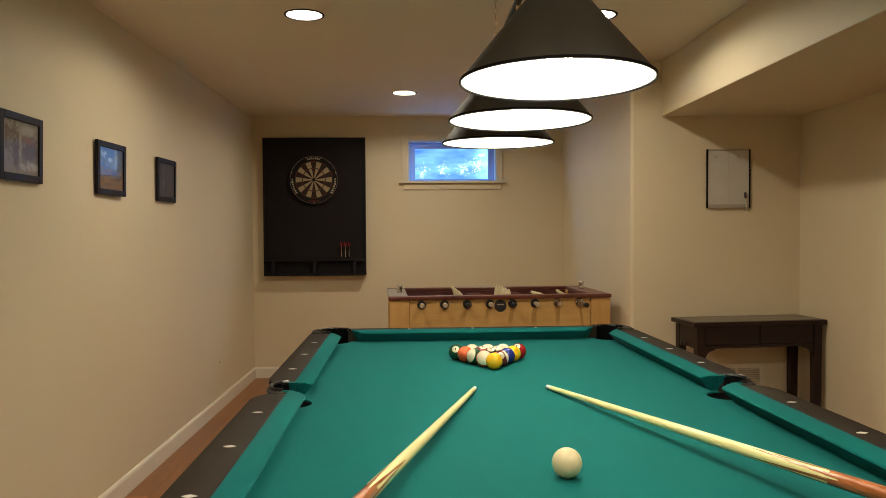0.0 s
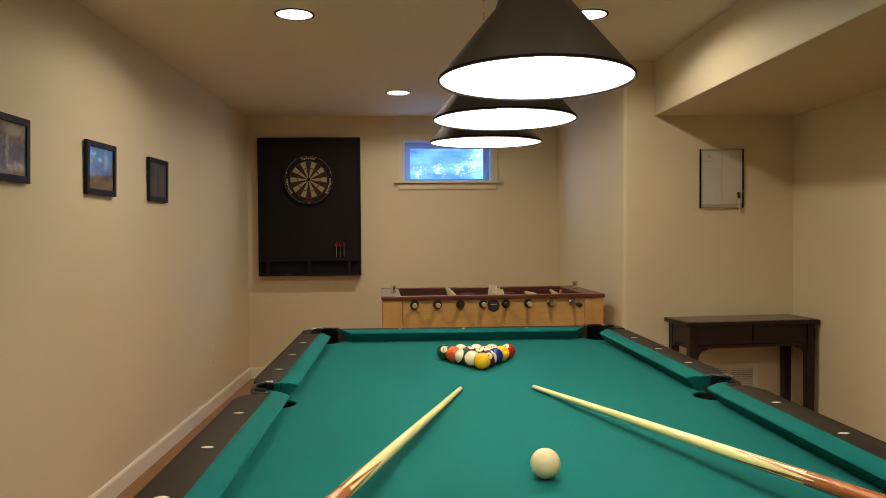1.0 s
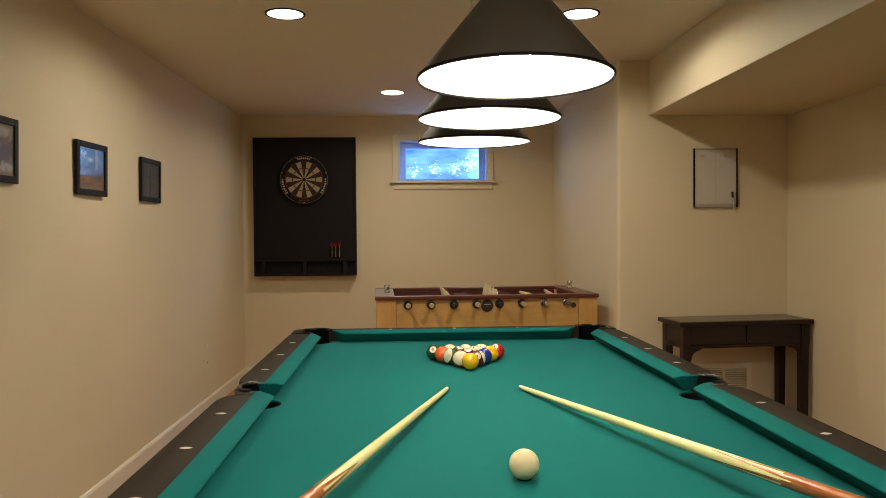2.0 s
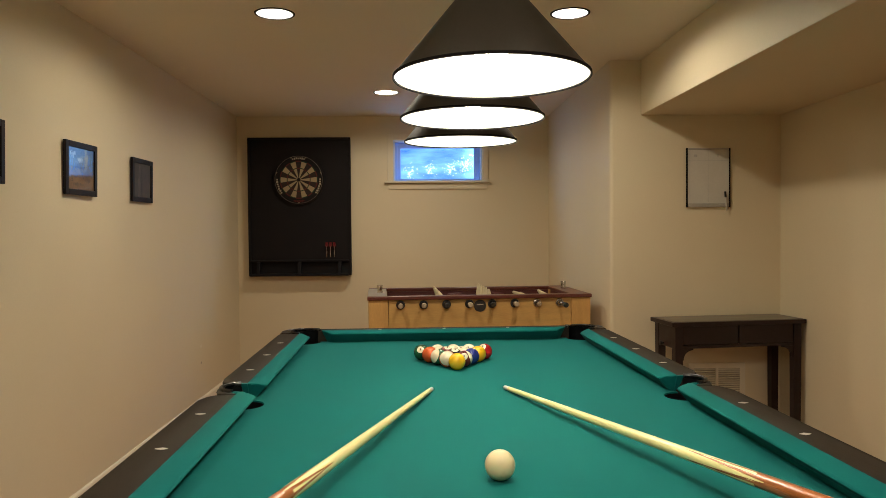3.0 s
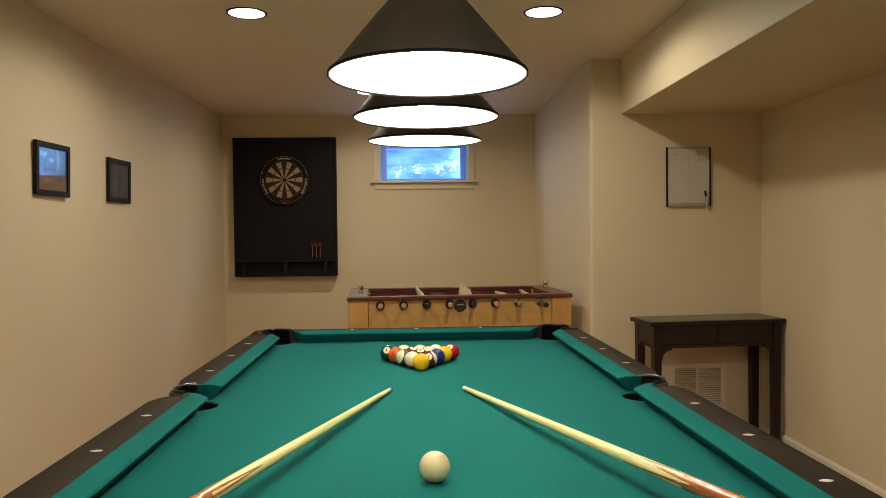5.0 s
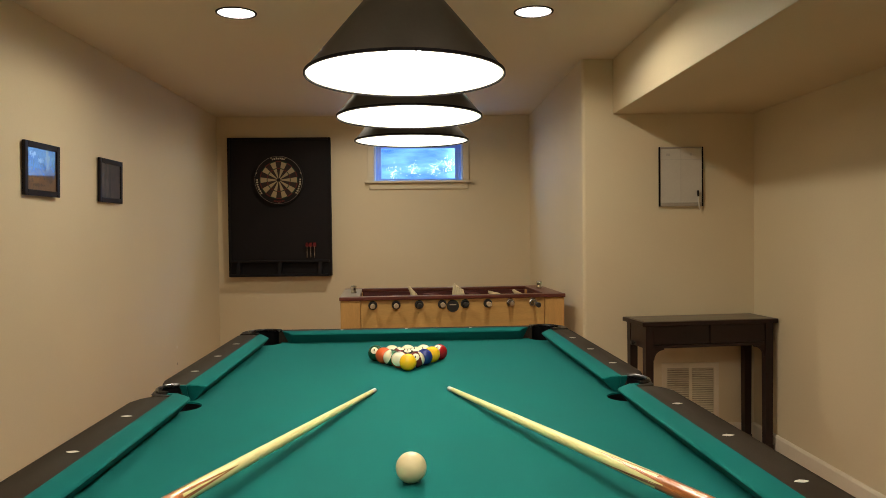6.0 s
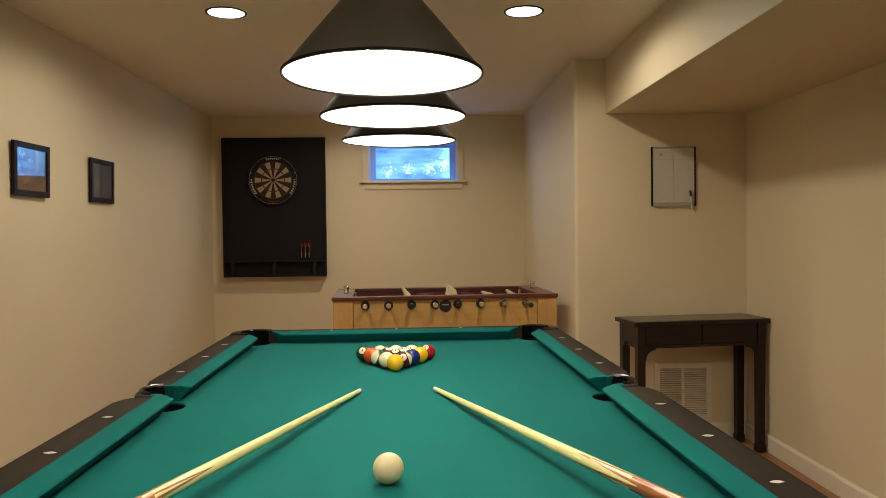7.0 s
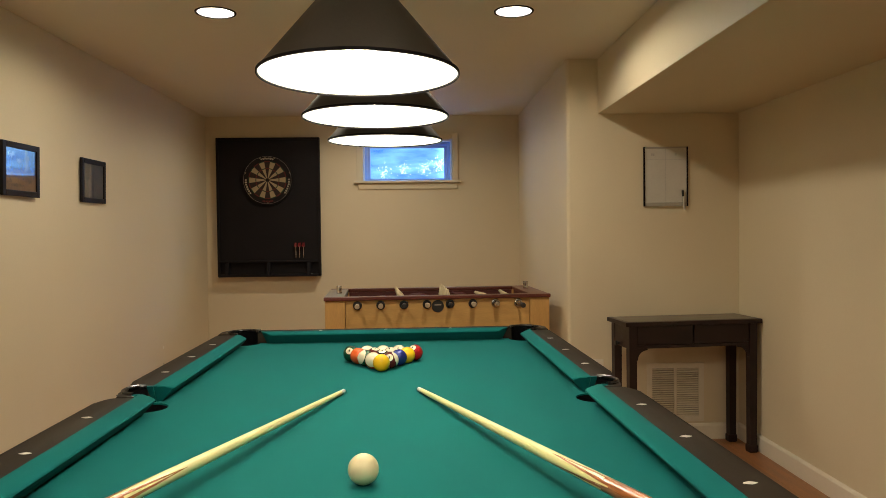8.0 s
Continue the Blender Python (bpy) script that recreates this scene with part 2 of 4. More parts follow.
PHOTO_C = photo("dark_grey_photo", [(0.0, (0.045, 0.038, 0.028)), (0.4, (0.085, 0.07, 0.05)), (0.6, (0.06, 0.05, 0.038)), (1.0, (0.05, 0.043, 0.035))], 26, [
    (-0.045, 0.0, 0.016, 0.085, (0.13, 0.105, 0.075)), (-0.010, -0.02, 0.012, 0.070, (0.035, 0.028, 0.022)), (0.060, 0.0, 0.040, 0.060, (0.075, 0.06, 0.045))])


# ---- mesh helpers ----
def part(name, bm, mat, parent=None, label="", smooth=False):
    me = bpy.data.meshes.new(name)
    bmesh.ops.recalc_face_normals(bm, faces=bm.faces[:])
    bm.to_mesh(me)
    bm.free()
    me.materials.append(mat)
    if smooth:
        me.shade_smooth()
        me.set_sharp_from_angle(angle=radians(38))
    ob = new(name, me)
    if parent is not None:
        ob.parent = parent
    if label:
        tagged(ob, label)
    return ob


def alike(name, source, parent, m=None):
    """A further piece on the mesh of an earlier one."""
    ob = new(name, source.data)
    ob.parent = parent
    ob.matrix_basis = source.matrix_basis if m is None else m
    return ob


def thing(name, label, category, m=None, group="", kind=""):
    ob = new(name)
    ob.empty_display_size = 0.1
    if m is not None:
        ob.matrix_basis = m
    return tagged(ob, label, category, group, kind)


def box(x0, x1, y0, y1, z0, z1, bevel=0.0, bm=None, seg=2):
    own = bm is None
    bm = bm or bmesh.new()
    r = bmesh.ops.create_cube(bm, size=1.0)
    for v in r["verts"]:
        v.co = Vector(((x0 + x1) / 2 + v.co.x * (x1 - x0), (y0 + y1) / 2 + v.co.y * (y1 - y0), (z0 + z1) / 2 + v.co.z * (z1 - z0)))
    if bevel:
        edges = list({e for v in r["verts"] for e in v.link_edges})
        bmesh.ops.bevel(bm, geom=edges, offset=bevel, segments=seg, affect="EDGES", profile=0.5)
    return bm


def prism(points, z0, z1, bevel=0.0, seg=2):
    """A plan outline raised from z0 to z1, its top edge rounded."""
    bm = bmesh.new()
    low = [bm.verts.new((x, y, z0)) for x, y in points]
    high = [bm.verts.new((x, y, z1)) for x, y in points]
    n = len(points)
    bm.faces.new(low[::-1])
    top = bm.faces.new(high)
    for i in range(n):
        bm.faces.new((low[i], low[(i + 1) % n], high[(i + 1) % n], high[i]))
    if bevel:
        bmesh.ops.bevel(bm, geom=list(top.edges), offset=bevel, segments=seg, affect="EDGES", profile=0.5)
    return bm


def lathe(profile, seg=32, bm=None, m=None, closed=False):
    """Turns (radius, height) pairs about z."""
    bm = bm or bmesh.new()
    rings = []
    for r, z in profile:
        if r < 1e-6:
            p = Vector((0, 0, z))
            rings.append([bm.verts.new(m @ p if m else p)])
        else:
            ring = []
            for k in range(seg):
                a = 2 * math.pi * k / seg
                p = Vector((r * math.cos(a), r * math.sin(a), z))
                ring.append(bm.verts.new(m @ p if m else p))
            rings.append(ring)
    pairs = list(zip(rings, rings[1:]))
    if closed:
        pairs.append((rings[-1], rings[0]))
    for a, b in pairs:
        for k in range(seg):
            q = [a[k % len(a)], a[(k + 1) % len(a)], b[(k + 1) % len(b)], b[k % len(b)]]
            q = list(dict.fromkeys(q))
            if len(q) > 2:
                bm.faces.new(q)
    return bm


def tube(points, radius, seg=10, bm=None, closed=False):
    """A round bar along a line of points."""
    bm = bm or bmesh.new()
    pts = [Vector(p) for p in points]
    rings, n = [], len(pts)
    for i, p in enumerate(pts):
        a = pts[(i - 1) % n] if closed or i else p
        b = pts[(i + 1) % n] if closed or i < n - 1 else p
        q = (b - a).to_track_quat("Z", "Y")
        rings.append([bm.verts.new(p + q @ Vector((radius * math.cos(2 * math.pi * k / seg), radius * math.sin(2 * math.pi * k / seg), 0))) for k in range(seg)])
    pairs = list(zip(rings, rings[1:])) + ([(rings[-1], rings[0])] if closed else [])
    for a, b in pairs:
        for k in range(seg):
            bm.faces.new((a[k], a[(k + 1) % seg], b[(k + 1) % seg], b[k]))
    if not closed:
        bm.faces.new(rings[0][::-1])
        bm.faces.new(rings[-1])
    return bm


def arc(cx, cy, r, a0, a1, n=12):
    return [(cx + r * math.cos(radians(a0 + (a1 - a0) * k / n)), cy + r * math.sin(radians(a0 + (a1 - a0) * k / n))) for k in range(n + 1)]


# ---- the room ----
def structure(name, bm, mat, label, category):
    return tagged(part(name, bm, mat), label, category, kind="structure")


T = 0.12
floor = structure("floor", box(WALL_W - T, WALL_E + T, WALL_S - T, WALL_N + 0.15, -0.1, -0.012), SUBFLOOR, "orange-brown wood floor of a basement games room", "floor")
wall_west = structure("wall_west", box(WALL_W - T, WALL_W, WALL_S - T, WALL_N + 0.15, 0.0, CEIL), PAINT, "long cream-painted plaster wall with framed photographs", "wall")
structure("wall_east", box(WALL_E, WALL_E + T, WALL_S - T, CHASE_Y, 0.0, CEIL), PAINT, "cream-painted plaster wall under a dropped soffit", "wall")
for name, z, tall, mat in (("plaster_chip", 0.447, 0.012, TRIM), ("scuff_mark", 0.331, 0.009, VENTDARK)):
    spot = part(name, lathe([(0.0, 0.0012), (0.6, 0.001), (1.0, 0.0)], 14), mat, wall_west, "small mark on the paint")
    spot.matrix_basis = pose(WALL_W, 3.17, z, 0, 90, 0) @ Matrix.Diagonal((tall, 0.012, 1.0, 1.0))
structure("wall_south", box(WALL_W, WALL_E, WALL_S - T, WALL_S, 0.0, CEIL), PAINT, "plain cream-painted plaster end wall", "wall")
chase_plan = [(WALL_E + T, CHASE_Y), (WALL_E + T, WALL_N + 0.15), (CHASE_X, WALL_N + 0.15)] + arc(CHASE_X + 0.022, CHASE_Y + 0.022, 0.022, 180, 270, 8)
tagged(part("wall_chase", prism(chase_plan, 0.0, CEIL), PAINT, smooth=True), "cream-painted projecting wall with rounded corner, vent and whiteboard", "wall", kind="structure")


def wall_with_opening(x0, x1, y0, y1, z0, z1, hole):
    a, b, c, d = hole
    bm = bmesh.new()
    sides = []
    for y in (y0, y1):
        outer = [bm.verts.new((x, y, z)) for x, z in ((x0, z0), (x1, z0), (x1, z1), (x0, z1))]
        inner = [bm.verts.new((x, y, z)) for x, z in ((a, c), (b, c), (b, d), (a, d))]
        for k in range(4):
            j = (k + 1) % 4
            bm.faces.new((outer[k], outer[j], inner[j], inner[k]))
        sides.append((outer, inner))
    for k in range(4):
        j = (k + 1) % 4
        for loop in (0, 1):
            bm.faces.new((sides[0][loop][k], sides[1][loop][k], sides[1][loop][j], sides[0][loop][j]))
    return bm


structure("wall_north", wall_with_opening(WALL_W, CHASE_X, WALL_N, WALL_N + 0.15, 0.0, CEIL, WIN), PAINT, "cream-painted end wall with a small high basement window", "wall")


def ceiling_sheet():
    """The ceiling's lower face with round holes for the recessed lights, and a slab over it."""
    bm = bmesh.new()
    edges = []
    loops = [[(WALL_W - T, WALL_S - T), (WALL_E + T, WALL_S - T), (WALL_E + T, WALL_N + 0.15), (WALL_W - T, WALL_N + 0.15)]]
    loops += [arc(x, y, 0.080, 0, 360 - 360 / 40, 39) for x, y in CANS]
    for loop in loops:
        vs = [bm.verts.new((x, y, CEIL)) for x, y in loop]
        edges += [bm.edges.new((vs[k], vs[(k + 1) % len(vs)])) for k in range(len(vs))]
    bmesh.ops.triangle_fill(bm, edges=edges, use_beauty=True, use_dissolve=False)
    box(WALL_W - T, WALL_E + T, WALL_S - T, WALL_N + 0.15, CEIL + 0.16, CEIL + 0.24, bm=bm)
    return bm


structure("ceiling", ceiling_sheet(), CEILPAINT, "low cream-painted plaster ceiling with recessed lights", "ceiling")
structure("soffit", box(SOFFIT_X, WALL_E - 0.001, WALL_S, CHASE_Y - 0.001, SOFFIT_Z, CEIL - 0.001, 0.003), PAINT, "boxed-in dropped soffit along the wall, painted cream", "soffit")


def baseboard(x0, y0, x1, y1, nx, ny):
    """A skirting board from one point to another on a wall with outward normal nx, ny."""
    bm = bmesh.new()
    prof = [(0.0, 0.0), (0.014, 0.0), (0.014, 0.078), (0.009, 0.088), (0.004, 0.092), (0.0, 0.092)]
    ends = []
    for x, y in ((x0, y0), (x1, y1)):
        ends.append([bm.verts.new((x + nx * d, y + ny * d, z)) for d, z in prof])
    n = len(prof)
    for k in range(n):
        bm.faces.new((ends[0][k], ends[0][(k + 1) % n], ends[1][(k + 1) % n], ends[1][k]))
    bm.faces.new(ends[0][::-1])
    bm.faces.new(ends[1])
    return structure("baseboard", bm, TRIM, "cream-white painted wooden baseboard along the wall foot", "baseboard")


baseboard(WALL_W, WALL_S, WALL_W, WALL_N, 1, 0)
baseboard(WALL_W + 0.014, WALL_N, CHASE_X - 0.014, WALL_N, 0, -1)
baseboard(CHASE_X, WALL_N, CHASE_X, CHASE_Y, -1, 0)
baseboard(CHASE_X - 0.014, CHASE_Y, WALL_E - 0.014, CHASE_Y, 0, -1)
baseboard(WALL_E, CHASE_Y - 0.0, WALL_E, WALL_S, -1, 0)
baseboard(WALL_W + 0.014, WALL_S, WALL_E - 0.014, WALL_S, 0, 1)


# ---- window and what lies outside it ----
def build_window():
    a, b, c, d = WIN
    w = thing("window_1", "small high basement window with dusk light, its blue put into the frame colour", "window", kind="structure")
    y = WALL_N
    # Jambs, head, frame and sash carry the window's blue light in their colour.
    part("jamb", box(a, a + 0.012, y - 0.002, y + 0.15, c, d), VINYLSKYLIT, w)
    part("jamb", box(b - 0.012, b, y - 0.002, y + 0.15, c, d), VINYLSKYLIT, w)
    part("head", box(a + 0.012, b - 0.012, y - 0.002, y + 0.15, d - 0.012, d), VINYLSKYLIT, w)
    fr = part("window_frame", wall_with_opening(a + 0.012, b - 0.012, y + 0.07, y + 0.12, c + 0.004, d - 0.012, (a + 0.034, b - 0.034, c + 0.012, d - 0.04)), SASHSKYLIT, w)
    part("sash", wall_with_opening(a + 0.035, b - 0.035, y + 0.078, y + 0.110, c + 0.013, d - 0.041, (a + 0.058, b - 0.064, c + 0.022, d - 0.062)), SASHSKYLIT, w)
    pane = part("pane", box(a + 0.054, b - 0.060, y + 0.092, y + 0.096, c + 0.020, d - 0.058), CLEAR, w)
    pane.visible_shadow = False
    # casing on the room side, stool and apron
    part("casing", box(a - 0.052, a - 0.002, y - 0.014, y - 0.001, c, d + 0.05, 0.003), CASING, w)
    part("casing", box(b + 0.002, b + 0.052, y - 0.014, y - 0.001, c, d + 0.05, 0.003), CASING, w)
    part("casing", box(a - 0.002, b + 0.002, y - 0.014, y - 0.001, d + 0.001, d + 0.05, 0.003), CASING, w)
    part("window_sill", box(a - 0.078, b + 0.070, y - 0.046, y + 0.07, c - 0.020, c - 0.001, 0.004), CASING, w)
    part("apron", box(a - 0.042, b + 0.040, y - 0.015, y - 0.001, c - 0.072, c - 0.021, 0.003), CASING, w)
    return w


build_window()


def dusk_material():
    m = bpy.data.materials.new("dusk_distance")
    m.use_nodes = True
    nt = m.node_tree
    nt.nodes.remove(nt.nodes["Principled BSDF"])
    em = nt.nodes.new("ShaderNodeEmission")
    co = nt.nodes.new("ShaderNodeTexCoord")
    soft, dots = (nt.nodes.new("ShaderNodeTexNoise") for _ in range(2))
    for n, s, d in ((soft, 5.0, 6), (dots, 74, 8)):
        n.inputs["Scale"].default_value, n.inputs["Detail"].default_value = s, d
        nt.links.new(co.outputs["Object"], n.inputs["Vector"])
    wisp = nt.nodes.new("ShaderNodeMapping")
    wisp.inputs["Scale"].default_value = (0.7, 1.0, 2.6)
    nt.links.new(co.outputs["Object"], wisp.inputs["Vector"])
    nt.links.new(wisp.outputs["Vector"], soft.inputs["Vector"])
    base = nt.nodes.new("ShaderNodeValToRGB")
    base.color_ramp.elements[0].position, base.color_ramp.elements[1].position = 0.3, 0.72
    base.color_ramp.elements[0].color, base.color_ramp.elements[1].color = (0.045, 0.17, 0.60, 1), (0.22, 0.55, 1.0, 1)
    nt.links.new(soft.outputs["Fac"], base.inputs["Fac"])
    field = None
    for x, z, size in ((-0.01, 1.842, 0.12), (0.20, 1.850, 0.12), (0.32, 1.885, 0.13), (-0.20, 1.822, 0.11)):
        far = nt.nodes.new("ShaderNodeVectorMath")
        far.operation = "DISTANCE"
        far.inputs[1].default_value = (x, 5.25, z)
        nt.links.new(co.outputs["Object"], far.inputs[0])
        fade = nt.nodes.new("ShaderNodeMapRange")
        for key, value in (("From Min", 0.0), ("From Max", size), ("To Min", 0.68), ("To Max", 0.42)):
            fade.inputs[key].default_value = value
        nt.links.new(far.outputs["Value"], fade.inputs["Value"])
        if field is None:
            field = fade.outputs["Result"]
        else:
            top = nt.nodes.new("ShaderNodeMath")
            top.operation = "MAXIMUM"
            nt.links.new(field, top.inputs[0])
            nt.links.new(fade.outputs["Result"], top.inputs[1])
            field = top.outputs[0]
    mul = nt.nodes.new("ShaderNodeMath")
    mul.operation = "MULTIPLY"
    nt.links.new(dots.outputs["Fac"], mul.inputs[0])
    nt.links.new(field, mul.inputs[1])
    cut = nt.nodes.new("ShaderNodeValToRGB")
    cut.color_ramp.elements[0].position, cut.color_ramp.elements[1].position = 0.318, 0.35
    nt.links.new(mul.outputs[0], cut.inputs["Fac"])
    mix = nt.nodes.new("ShaderNodeMix")
    mix.data_type = "RGBA"
    nt.links.new(cut.outputs["Color"], mix.inputs["Factor"])
    nt.links.new(base.outputs["Color"], mix.inputs[6])
    mix.inputs[7].default_value = (0.75, 0.92, 1.0, 1)
    nt.links.new(mix.outputs[2], em.inputs["Color"])
    sep = nt.nodes.new("ShaderNodeSeparateXYZ")
    nt.links.new(co.outputs["Object"], sep.inputs[0])
    # Stronger glow above the view, added to light the window jambs blue.
    up = nt.nodes.new("ShaderNodeMapRange")
    for key, value in (("From Min", 2.2), ("From Max", 2.7), ("To Min", 1.9), ("To Max", 13.0)):
        up.inputs[key].default_value = value
    nt.links.new(sep.outputs["Z"], up.inputs["Value"])
    # Stronger glow past the view's east edge, for the reflection in the picture glass.
    east = nt.nodes.new("ShaderNodeMapRange")
    for key, value in (("From Min", 0.30), ("From Max", 1.0), ("To Min", 1.0), ("To Max", 7.0)):
        east.inputs[key].default_value = value
    nt.links.new(sep.outputs["X"], east.inputs["Value"])
    # Stronger glow out of view to the west, added to tint the chase wall.
    west = nt.nodes.new("ShaderNodeMapRange")
    for key, value in (("From Min", -0.45), ("From Max", -2.0), ("To Min", 1.0), ("To Max", 14.0)):
        west.inputs[key].default_value = value
    nt.links.new(sep.outputs["X"], west.inputs["Value"])
    sides, both = (nt.nodes.new("ShaderNodeMath") for _ in range(2))
    sides.operation = both.operation = "MULTIPLY"
    nt.links.new(east.outputs["Result"], sides.inputs[0])
    nt.links.new(west.outputs["Result"], sides.inputs[1])
    nt.links.new(up.outputs["Result"], both.inputs[0])
    nt.links.new(sides.outputs[0], both.inputs[1])
    nt.links.new(both.outputs[0], em.inputs["Strength"])
    nt.links.new(em.outputs[0], nt.nodes["Material Output"].inputs["Surface"])
    return m


structure("backdrop", box(-3.5, 3.5, 5.25, 5.27, 0.9, 4.2), dusk_material(), "blue dusk distance with bright specks, brightened out of view to light the room", "backdrop")
# Ground below the view, added to throw light in and upward.
structure("ground", box(-3.5, 3.5, WALL_N + 0.15, 5.24, 1.2, 1.3), BOUNCEGROUND, "unseen pale ground outside the basement window, added to bounce light upward", "ground")


# ---- recessed ceiling lights ----
def downlight(x, y):
    ob = thing("ceiling_downlight", "round recessed ceiling downlight with white trim, lit", "ceiling light", pose(x, y, CEIL), group="recessed ceiling lights")
    # White trim coloured black, for the shading seen along its edge.
    part("trim_ring", lathe([(0.079, 0.0), (0.079, -0.004), (0.088, -0.005), (0.090, -0.001), (0.090, 0.0)], 40, closed=True), RIMBLACK, ob, "thin trim ring, its shading put in as black", smooth=True)
    part("reflector", lathe([(0.0795, -0.002), (0.079, 0.02), (0.074, 0.06), (0.064, 0.10), (0.05, 0.118), (0.0, 0.120)], 36), SHADEWHITE, ob, "white reflector cone", smooth=True)
    part("bulb", lathe([(0.0, 0.070), (0.026, 0.071), (0.044, 0.075), (0.047, 0.082), (0.040, 0.098), (0.022, 0.112), (0.0, 0.113)], 28), CANBULB, ob, "lit flood bulb", smooth=True)
    return ob


for cx, cy in CANS:
    downlight(cx, cy)


# ---- pool table ----
NOSE, BACK, SIGHT = 0.561, 0.611, 0.649
OUTERS = {1: 0.692, -1: 0.695}
NOSE_Y, BACK_Y, OUTER_Y, SIGHT_Y = 1.118, 1.168, 1.256, 1.195
CORNER, CORNER_R = (0.598, 1.152), 0.067
SIDE, SIDE_R = (0.612, 0.0), 0.057


def bitten_plate(X, Y, z0, z1):
    """The playing bed: a slab with bites for the six pockets."""
    cx, cy = CORNER
    r = CORNER_R
    dx, dy = math.sqrt(r * r - (X - cx) ** 2), math.sqrt(r * r - (Y - cy) ** 2)
    a_low, a_left = math.degrees(math.atan2(-dx, X - cx)), math.degrees(math.atan2(Y - cy, -dy))
    quarter = arc(cx, cy, r, a_low % 360, a_left, 14)
    sx, sr = SIDE[0], SIDE_R
    sy = math.sqrt(sr * sr - (X - sx) ** 2)
    a_s = math.degrees(math.atan2(-sy, X - sx)) % 360
    side = arc(sx, 0, sr, a_s, 360 - a_s, 14)
    pts = side + quarter
    pts += [(-x, y) for x, y in quarter[::-1]] + [(-x, -y) for x, y in side]
    pts += [(-x, -y) for x, y in quarter] + [(x, -y) for x, y in quarter[::-1]]
    return prism(pts, z0, z1)


def cushion(length_nose, length_back, start_nose, start_back):
    """One cushion along +y, its nose towards -x at NOSE and its back at BACK; ends cut back to the pockets."""
    prof = [(BACK, BED), (BACK, 0.8095), (BACK - 0.012, 0.8105), (NOSE + 0.020, 0.8055), (NOSE + 0.006, 0.8030), (NOSE + 0.001, 0.8005), (NOSE, 0.797), (NOSE + 0.004, 0.793), (NOSE + 0.034, BED)]
    bm = bmesh.new()
    ends = []
    for near in (True, False):
        ring = []
        for x, z in prof:
            u = (x - NOSE) / (BACK - NOSE)
            under = (0.8105 - z) * 0.5
            y = start_nose + (start_back - start_nose) * u + under if near else length_nose + (length_back - length_nose) * u - under
            ring.append(bm.verts.new((x, y, z)))
        ends.append(ring)
    n = len(prof)
    for k in range(n):
        bm.faces.new((ends[0][k], ends[0][(k + 1) % n], ends[1][(k + 1) % n], ends[1][k]))
    caps = [bm.faces.new(ends[0][::-1]), bm.faces.new(ends[1])]
    bmesh.ops.bevel(bm, geom=[e for f in caps for e in f.edges if max(v.co.z for v in e.verts) > 0.795], offset=0.006, segments=3, affect="EDGES", profile=0.5)
    return bm


def mirrored(bm, sx, sy):
    for v in bm.verts:
        v.co.x *= sx
        v.co.y *= sy
    return bm


def turned(bm, degrees, dx=0.0, dy=0.0):
    bmesh.ops.transform(bm, matrix=pose(dx, dy, 0, 0, 0, degrees), verts=bm.verts[:])
    return bm


def rail_cap(x0, x1, y0, y1):
    bm = box(x0, x1, y0, y1, 0.735, RAIL_TOP)
    outer = [e for e in bm.edges if all(abs(v.co.x - x1) < 1e-6 for v in e.verts) and abs(e.verts[0].co.z - e.verts[1].co.z) < 1e-6]
    bmesh.ops.bevel(bm, geom=outer, offset=0.016, segments=4, affect="EDGES", profile=0.5)
    return bm


def side_rail_cap(out):
    """A long rail top whose outer edge is drawn in towards the side pocket."""
    plan = [(BACK, 0.072), (out - 0.030, 0.072), (out - 0.020, 0.078), (out - 0.009, 0.092), (out - 0.002, 0.112), (out, 0.135), (out, 1.070), (out - 0.003, 1.090), (out - 0.006, 1.098), (BACK, 1.098)]
    return prism(plan, 0.735, RAIL_TOP, 0.006, 3)


